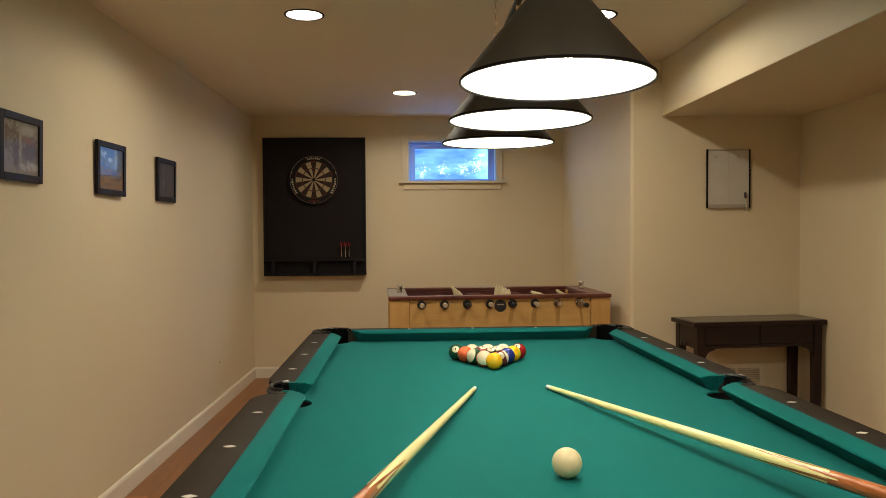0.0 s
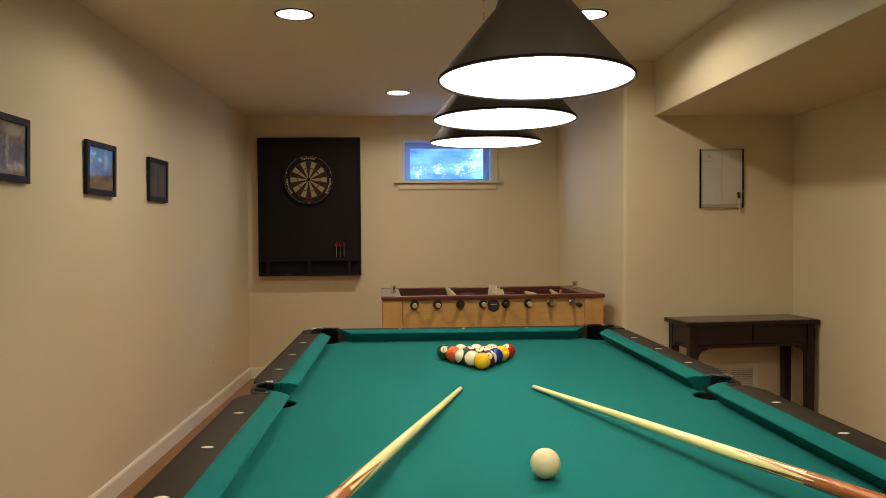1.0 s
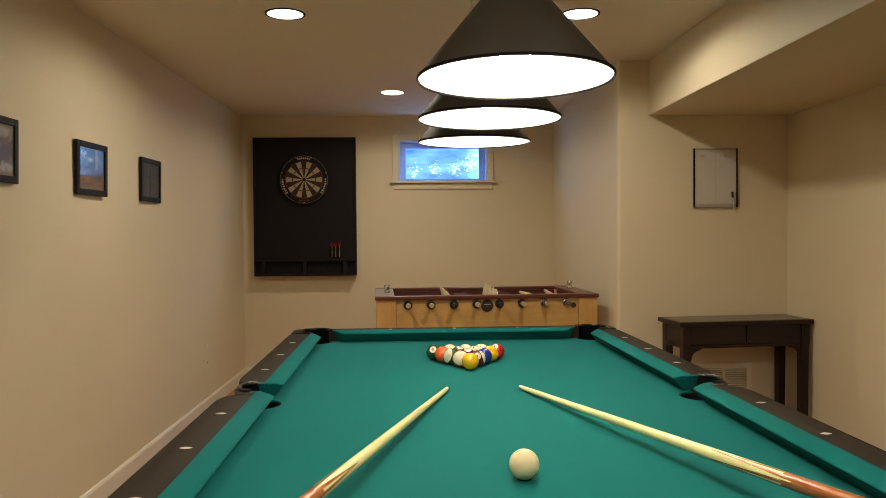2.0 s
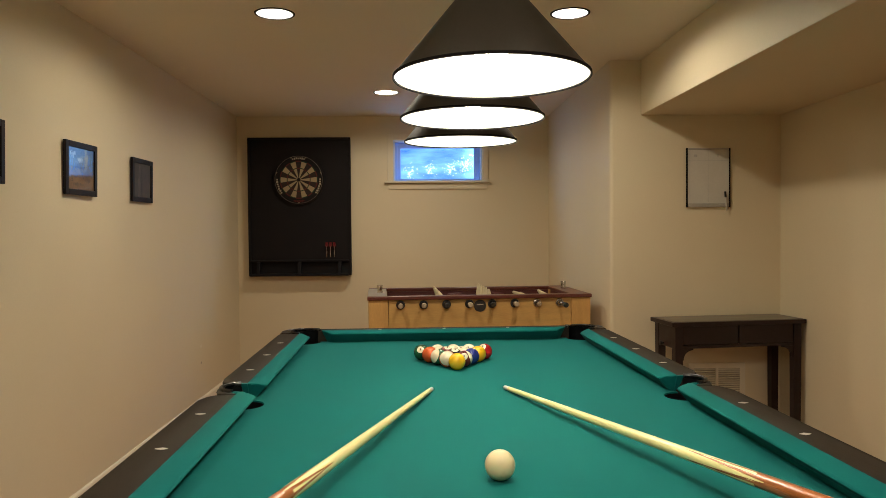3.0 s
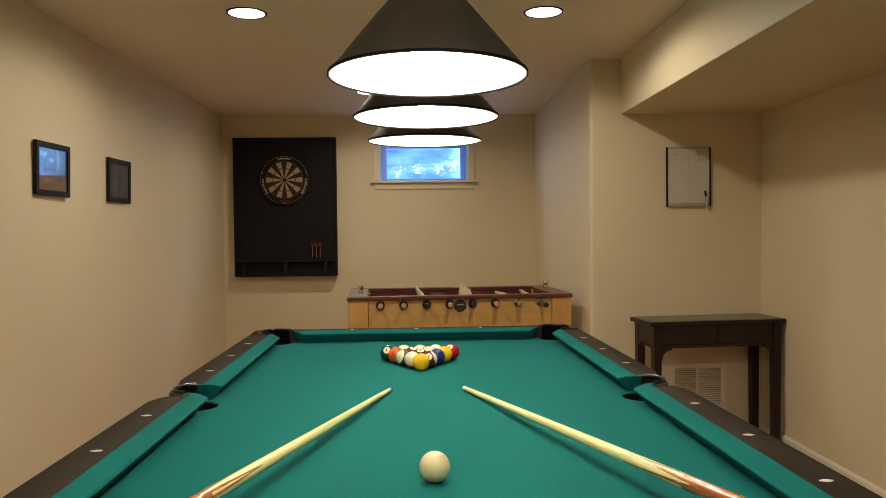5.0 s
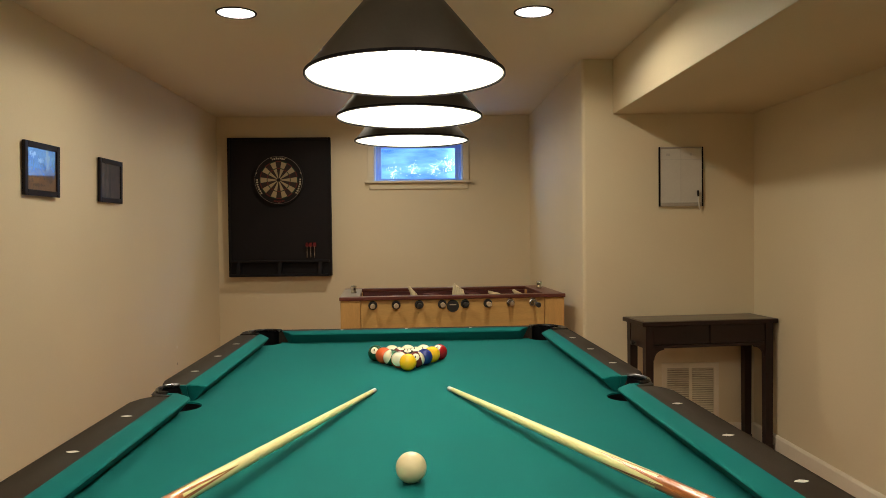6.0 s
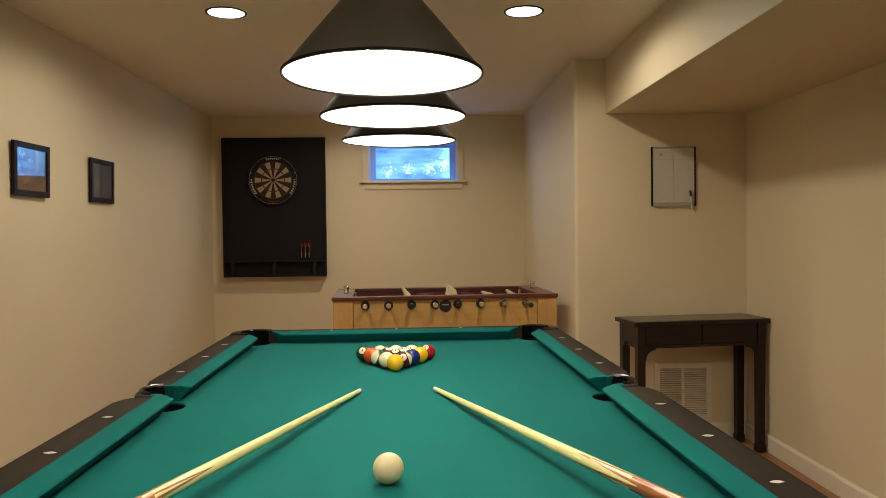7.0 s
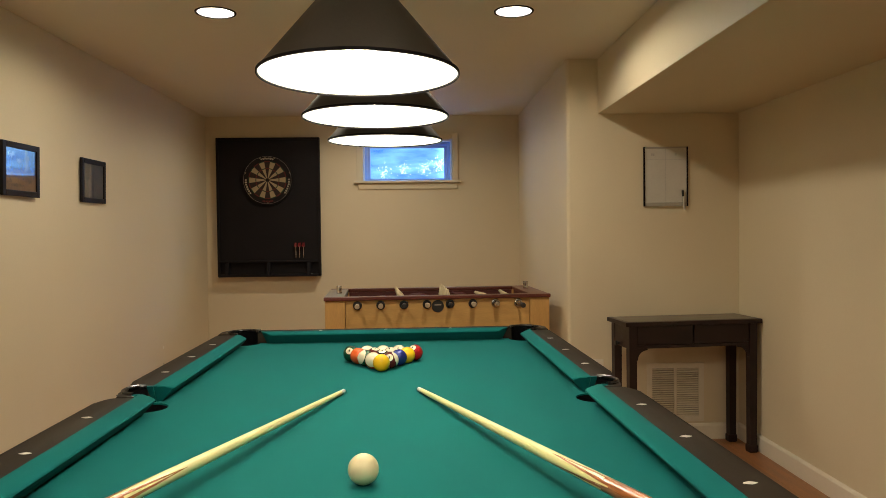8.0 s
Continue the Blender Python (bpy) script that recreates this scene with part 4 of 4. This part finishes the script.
def build_dartboard():
    ob = thing("dartboard", "round sisal dartboard with cream and black segments on black backboard", "dartboard", pose(-1.127, 4.214, 1.675) @ Matrix.Diagonal((0.93, 0.93, 0.93, 1)))
    part("body", lathe([(0.0, 0.0), (0.218, 0.0), (0.2255, 0.004), (0.2255, 0.031), (0.0, 0.031)], 64), BLACKBOARD, ob, "black outer ring", smooth=True).matrix_basis = pose(0, 0.033, 0, 90)
    for k in range(20):
        for name, r0, r1, mats in (("segment", 0.016, 0.099, (SISALBLACK, SISALCREAM)), ("segment", 0.107, 0.162, (SISALBLACK, SISALCREAM)), ("treble", 0.0995, 0.1065, (SISALRED, SISALGREEN)), ("double", 0.1625, 0.170, (SISALRED, SISALGREEN))):
            part(name, ring_piece(r0, r1, -8.8, 8.8, -0.0005, 0.004), mats[k % 2], ob).matrix_basis = pose(0, 0, 0, 0, 18 * k, 0)
    part("bull", lathe([(0.0, 0.0), (0.0155, 0.0), (0.0155, 0.004)], 24), SISALGREEN, ob, smooth=True).matrix_basis = pose(0, 0.0035, 0, 90)
    ring = [(0.212 * math.cos(a), -0.004, 0.212 * math.sin(a)) for a in [2 * math.pi * k / 64 for k in range(64)]]
    part("number_wire", tube(ring, 0.0012, 6, closed=True), GREYMETAL, ob, "thin steel number ring", smooth=True)
    for a, span in ((0, 36), (108, 44), (252, 44), (180, 30)):
        n = 7
        for k in range(n):
            u = a - span / 2 + span * (k + 0.15) / n
            part("print_bar", ring_piece(0.186 - 0.002 * (k % 2), 0.198 + 0.002 * (k % 3), u, u + span / n * 0.62, -0.001, 0.002), PRINT if a != 180 else SISALRED, ob, "pale printed mark")
    for k in range(20):
        part("digit_bar", ring_piece(0.203, 0.209, 18 * k - 2, 18 * k + 2, -0.001, 0.002, 2), SISALCREAM if k % 3 == 1 else SISALBLACK, ob, "dim printed mark")
    return ob


build_dartboard()


def dart(x):
    ob = thing("dart", "steel dart with red flight standing in the backboard tray", "dart", pose(x, 4.213, 1.020), group="three red darts")
    part("barrel", lathe([(0.0, 0.0), (0.003, 0.006), (0.0036, 0.03), (0.0032, 0.055), (0.0022, 0.06), (0.0022, 0.10), (0.0, 0.10)], 12), STEEL, ob, "steel barrel and stem", smooth=True)
    for turn in (45, 135):
        bm = prism([(-0.013, 0.095), (-0.017, 0.106), (-0.011, 0.130), (0.011, 0.130), (0.017, 0.106), (0.013, 0.095)], -0.0007, 0.0007)
        bmesh.ops.transform(bm, matrix=pose(0, 0, 0, 0, 0, turn) @ pose(0, 0, 0, 90), verts=bm.verts[:])
        part("flight", bm, FLIGHTRED, ob, "red plastic flight")
    return ob


for dx in (-0.900, -0.869, -0.837):
    dart(dx)


# ---- football table ----
def build_football_table():
    L, D, H = 1.352, 0.70, 0.848
    c = Vector((-0.436, 2.345, 0))
    ob = thing("football_table", "birch-veneer table football game with cherry-red rim and eight rods", "football table", Matrix.Translation(c) @ pose(0, 0, 0, 0, 0, 3.0))
    wall_z0 = 0.50
    post = 0.118
    for x0 in (0.006, L - 0.006 - post):
        for y0 in (0.0, D - post):
            part("corner_post", box(x0, x0 + post, y0 + 0.004, y0 + post, 0.0, H - 0.022, 0.004), BIRCHPOST, ob, "orange birch corner leg")
    part("front_panel", box(post + 0.008, L - post - 0.008, 0.012, 0.034, wall_z0, H - 0.022, 0.002), BIRCH, ob, "light birch front panel")
    part("back_panel", box(post + 0.008, L - post - 0.008, D - 0.034, D - 0.012, wall_z0, H - 0.022, 0.002), BIRCH, ob)
    for x0, x1 in ((0.018, 0.040), (L - 0.040, L - 0.018)):
        part("end_panel", box(x0, x1, post, D - post, wall_z0, H - 0.022, 0.002), BIRCH, ob)
    # rim: red-brown rails and grey end plates, around the sunk field
    part("rim_rail", box(0.0, L, -0.008, 0.055, H - 0.0215, H, 0.004), CHERRY, ob, "cherry-red wooden rim")
    part("rim_rail", box(0.0, L, D - 0.055, D + 0.008, H - 0.0215, H, 0.004), CHERRY, ob, "cherry-red wooden rim")
    part("end_plate", box(0.0, 0.118, 0.0555, D - 0.0555, H - 0.0215, H - 0.001, 0.003), GREYMETAL, ob, "grey end plate")
    part("end_plate", box(L - 0.118, L, 0.0555, D - 0.0555, H - 0.0215, H - 0.001, 0.003), CHERRY, ob, "cherry-red end plate")
    for y0, y1 in ((0.056, 0.066), (D - 0.066, D - 0.056)):
        part("inner_wall", box(0.119, L - 0.119, y0, y1, H - 0.16, H - 0.022), MAROON, ob, "maroon inner wall")
    for x0, x1 in ((0.108, 0.118), (L - 0.118, L - 0.108)):
        part("inner_wall", box(x0, x1, 0.067, D - 0.067, H - 0.16, H - 0.022), MAROON, ob, "maroon inner wall")
    part("play_field", box(0.05, L - 0.05, 0.04, D - 0.04, H - 0.175, H - 0.161), PITCH, ob, "green play field")
    tilts = [96, -95, 150, 97, 176, 108, 116, 130]
    counts = [1, 2, 3, 5, 5, 3, 2, 1]
    reach = [0.066, 0.064, 0.074, 0.066, 0.062, 0.068, 0.060, 0.160]
    xs = [0.196 + k * 0.1372 for k in range(8)]
    rod_z = H - 0.052
    for k, x in enumerate(xs):
        rod = part("rod", tube([(x, -reach[k] + 0.002, rod_z), (x, D + 0.16, rod_z)], 0.0075, 12), STEEL, ob, "chrome rod", smooth=True)
        ring = lathe([(0.0215, 0.0), (0.0255, 0.0), (0.0268, 0.005), (0.0240, 0.011), (0.0205, 0.012), (0.0100, 0.003), (0.0100, 0.0)], 24, m=pose(x, 0.012, rod_z, 90))
        part("bearing", ring, RUBBER if k not in (6, 7) else STEEL, rod, "round rod bearing", smooth=True)
        grip = lathe([(0.008, 0.0), (0.0125, 0.003), (0.0140, 0.02), (0.0130, 0.036), (0.0155, 0.050), (0.0150, 0.056), (0.0125, 0.060), (0.0, 0.061)], 20, m=pose(x, -reach[k] + 0.060, rod_z, 90))
        part("grip", grip, RUBBER if k in (2, 4) else (STEEL if k == 6 else (RUBBER if k == 7 else TANGRIP)), rod, "rod handle", smooth=True)
        n = counts[k]
        for j in range(n):
            y = D / 2 + (j - (n - 1) / 2) * (0.185 if n < 4 else 0.118)
            man = lathe([(0.0, -0.094), (0.006, -0.092), (0.009, -0.072), (0.013, -0.045), (0.018, -0.02), (0.018, 0.015), (0.011, 0.032), (0.012, 0.045), (0.009, 0.055), (0.0, 0.058)], 10)
            for v in man.verts:
                v.co.x *= 1.05
                v.co.y *= 0.7
            bmesh.ops.transform(man, matrix=pose(x, y, rod_z, 0, tilts[k], 0) @ Matrix.Diagonal((1.15, 1.3, 0.86, 1.0)), verts=man.verts[:])
            part("figure", man, CREAMPLASTIC if k % 2 == 0 or k == 7 else MAROON, rod, "plain moulded figure block", smooth=True)
    disc = part("maker_badge", lathe([(0.0, 0.006), (0.034, 0.006), (0.037, 0.0)], 32, m=pose(0.672, 0.012, H - 0.064, 90)), RUBBER, ob, "round black badge", smooth=True)
    part("badge_bar", box(0.652, 0.692, 0.0045, 0.0055, H - 0.059, H - 0.053), VENTDARK, disc, "pale bar on badge")
    return ob


build_football_table()


def cup(x, y, z):
    ob = thing("small_cup", "small shiny metal cup standing on the football table rim", "cup", pose(x, y, z), group="small metal cups")
    part("cup_body", lathe([(0.0, 0.0), (0.0165, 0.0), (0.0175, 0.004), (0.0150, 0.016), (0.0145, 0.020), (0.0160, 0.030), (0.0172, 0.044), (0.0160, 0.046), (0.0140, 0.030), (0.0, 0.026)], 24), STEEL, ob, smooth=True)
    part("cup_lip", lathe([(0.0172, 0.043), (0.0184, 0.045), (0.0172, 0.048), (0.0162, 0.046)], 24, closed=True), STEEL, ob, "bright rolled lip", smooth=True)
    return ob


def on_football(x, y):
    p = pose(-0.436, 2.345, 0, 0, 0, 3.0) @ Vector((x, y, 0.8472))
    return p.x, p.y, p.z


cup(*on_football(0.075, 0.30))
cup(*on_football(1.29, 0.45))


# ---- console table ----
def build_console():
    W, D, H = 0.775, 0.285, 0.735
    ob = thing("console_table", "narrow espresso-brown wooden console table with two drawers", "console table", pose(1.584, 2.036, 0, 0, 0, 6.3))
    w, d = W / 2, D / 2
    part("top", box(-w, w, -d, d, H - 0.024, H, 0.004), DARKWOOD, ob, "dark wooden top")
    part("top_panel", box(-w + 0.016, w - 0.016, -d + 0.014, d - 0.014, H - 0.001, H + 0.0012, 0.0006), TOPSHEEN, ob, "satin-lacquered top panel, wall's pale reflection put into its colour")
    lw = 0.044
    ix, iy = w - 0.022, d - 0.014
    for sx in (-1, 1):
        for sy in (-1, 1):
            x, y = sx * (ix - lw / 2), sy * (iy - lw / 2)
            leg = box(-lw / 2, lw / 2, -lw / 2, lw / 2, 0, H - 0.0245)
            for v in leg.verts:
                if v.co.z < 0.01:
                    v.co.x *= 0.88
                    v.co.y *= 0.88
                v.co += Vector((x, y, 0))
            lg = part("leg", leg, DARKWOOD, ob, "tapered square leg")
            part("foot", box(x - 0.026, x + 0.026, y - 0.026, y + 0.026, 0.0, 0.045, 0.009), DARKWOOD, lg, "flared block foot")
    ax = ix - lw
    za = H - 0.145
    part("apron_back", box(-ax, ax, iy - 0.03, iy - 0.012, za, H - 0.0245), DARKWOOD, ob)
    for sx in (-1, 1):
        part("apron_side", box(sx * (ix - 0.012) - 0.009, sx * (ix - 0.012) + 0.009, -iy + lw, iy - lw, za, H - 0.0245), DARKWOOD, ob)
    part("lower_rail", box(-ax, ax, -iy + 0.006, -iy + 0.024, za, za + 0.018, 0.002), DARKWOOD, ob)
    for sx in (-1, 1):
        part("drawer", box(min(0, sx * ax) + 0.003, max(0, sx * ax) - 0.003, -iy + 0.0045, -iy + 0.022, za + 0.0195, H - 0.0255, 0.002), DARKWOOD, ob, "flush dark drawer front")
        part("bracket", curved_bracket(sx * ax, -iy + 0.008, za, -sx), DARKWOOD, ob, "curved corner bracket")
    knob = lathe([(0.006, 0.0), (0.006, 0.01), (0.013, 0.014), (0.014, 0.022), (0.0, 0.026)], 16, m=pose(-ix + 0.002, 0.02, H - 0.13, 0, -90, 0))
    part("side_knob", knob, RUBBER, ob, "small black knob", smooth=True)
    return ob


def curved_bracket(x, y, z, s):
    bm = bmesh.new()
    pts = [(0, 0.0), (0.062, 0.0)] + [(0.062 - 0.055 * math.sin(a), -0.008 - 0.052 * (1 - math.cos(a))) for a in [math.pi / 2 * k / 8 for k in range(9)]] + [(0.0, -0.066)]
    f, b = [bm.verts.new((x + s * u, y, z + v)) for u, v in pts], [bm.verts.new((x + s * u, y + 0.016, z + v)) for u, v in pts]
    bm.faces.new(f)
    bm.faces.new(b[::-1])
    for k in range(len(pts)):
        j = (k + 1) % len(pts)
        bm.faces.new((f[k], b[k], b[j], f[j]))
    return bm


build_console()


# ---- whiteboard, vent, socket plate ----
def build_whiteboard():
    x0, x1, z0, z1 = 1.4285, 1.688, 1.359, 1.703
    y = CHASE_Y
    ob = thing("whiteboard", "small wall whiteboard with black side strips and a hanging marker", "whiteboard", pose((x0 + x1) / 2, y, z0))
    w, h = (x1 - x0) / 2, z1 - z0
    part("panel", box(-w + 0.004, w - 0.004, -0.009, -0.001, 0.004, h - 0.003), BOARDWHITE, ob, "greyish white writing surface")
    for s in (-1, 1):
        part("side_strip", box(s * (w - 0.004) - 0.004, s * (w - 0.004) + 0.004, -0.015, -0.0005, 0.0, h, 0.003), RIMBLACK, ob, "black side strip")
    part("top_strip", box(-w + 0.011, w - 0.011, -0.013, -0.001, h - 0.010, h, 0.002), TRAYGREY, ob)
    part("bottom_strip", box(-w + 0.011, w - 0.011, -0.018, -0.001, 0.0, 0.022, 0.003), TRAYGREY, ob, "grey lower ledge")
    part("ruled_line", box(-0.002, 0.0, -0.0096, -0.009, 0.03, h - 0.012), FAINT, ob)
    part("ruled_line", box(-w + 0.012, w - 0.012, -0.0096, -0.009, h - 0.075, h - 0.073), FAINT, ob)
    for x in (-0.085, -0.078, 0.052):
        part("ink_mark", box(x, x + 0.012, -0.0096, -0.009, h - 0.052, h - 0.038), FAINT, ob, "faint ink mark")
    return ob


build_whiteboard()


def build_marker():
    ob = thing("marker_pen", "white marker pen with black cap hanging on the whiteboard", "marker", pose(1.661, CHASE_Y - 0.024, 1.337, 0, -5, 0))
    part("barrel", lathe([(0.0, 0.0), (0.0035, 0.002), (0.0045, 0.01), (0.0045, 0.085), (0.0, 0.085)], 14), BOARDWHITE, ob, "white barrel", smooth=True)
    part("cap", lathe([(0.0052, 0.078), (0.0062, 0.082), (0.0064, 0.112), (0.0, 0.114)], 14), RUBBER, ob, "black cap", smooth=True)
    return ob


build_marker()


def build_vent():
    x0, x1, z0, z1 = 1.443, 1.777, 0.104, 0.447
    y = CHASE_Y
    ob = thing("wall_vent", "white metal return-air grille with two columns of louvres", "wall vent", pose(0, y, 0))
    b = 0.030
    part("backing", box(x0 + b, x1 - b, -0.003, -0.001, z0 + b, z1 - b), VENTDARK, ob, "dark duct behind louvres")
    part("frame", wall_with_opening(x0, x1, -0.009, -0.0005, z0, z1, (x0 + b, x1 - b, z0 + b, z1 - b)), VENTPAINT, ob)
    mid = (x0 + x1) / 2
    part("mullion", box(mid - 0.008, mid + 0.008, -0.0085, -0.003, z0 + b, z1 - b), VENTPAINT, ob)
    n = 22
    first = None
    pitch = (z1 - z0 - 2 * b) / n
    for xa in (x0 + b, mid + 0.008):
        wide = (x1 - x0 - 2 * b - 0.016) / 2
        for k in range(n):
            m = pose(xa, -0.006, z0 + b + pitch * (k + 0.5), 35)
            if first is None:
                first = part("louvre", box(0, wide, -0.0055, 0.0055, -0.0008, 0.0008), VENTPAINT, ob)
                first.matrix_basis = m
            else:
                alike("louvre", first, ob, m)
    return ob


build_vent()


def build_plate():
    ob = thing("outlet_plate", "cream plastic double socket plate low on the wall", "outlet", pose(1.147, CHASE_Y, 0.419))
    part("plate", box(-0.043, 0.043, -0.006, -0.0005, -0.058, 0.058, 0.003), TRIM, ob)
    for z in (-0.02, 0.02):
        part("socket", prism(arc(0, 0, 0.016, 0, 342, 19), 0.0, 0.002), TRIM, ob).matrix_basis = pose(0, -0.006, z, 90)
    return ob


build_plate()


# ---- floor boards ----
def lay_floor():
    """Staggered boards running the length of the room, each with eased edges."""
    wide, gap, rng = 0.121, 0.0006, random.Random(5)
    meshes = {}
    x = WALL_W
    while x < WALL_E - 0.02:
        w = min(wide, WALL_E - x)
        y = WALL_S
        first = rng.choice((0.45, 0.8, 1.15, 1.5))
        while y < WALL_N - 0.02:
            long = min(first if y == WALL_S else 1.5, WALL_N - y)
            key = (round(w, 3), round(long, 3))
            if key not in meshes:
                plank = part("plank", box(gap / 2, w - gap / 2, gap / 2, long - gap / 2, -0.0115, 0.0, 0.0006, seg=1), FLOORWOOD, floor)
                meshes[key] = plank
            else:
                plank = alike("plank", meshes[key], floor)
            plank.matrix_basis = pose(x, y, 0)
            y += long
        x += wide


lay_floor()
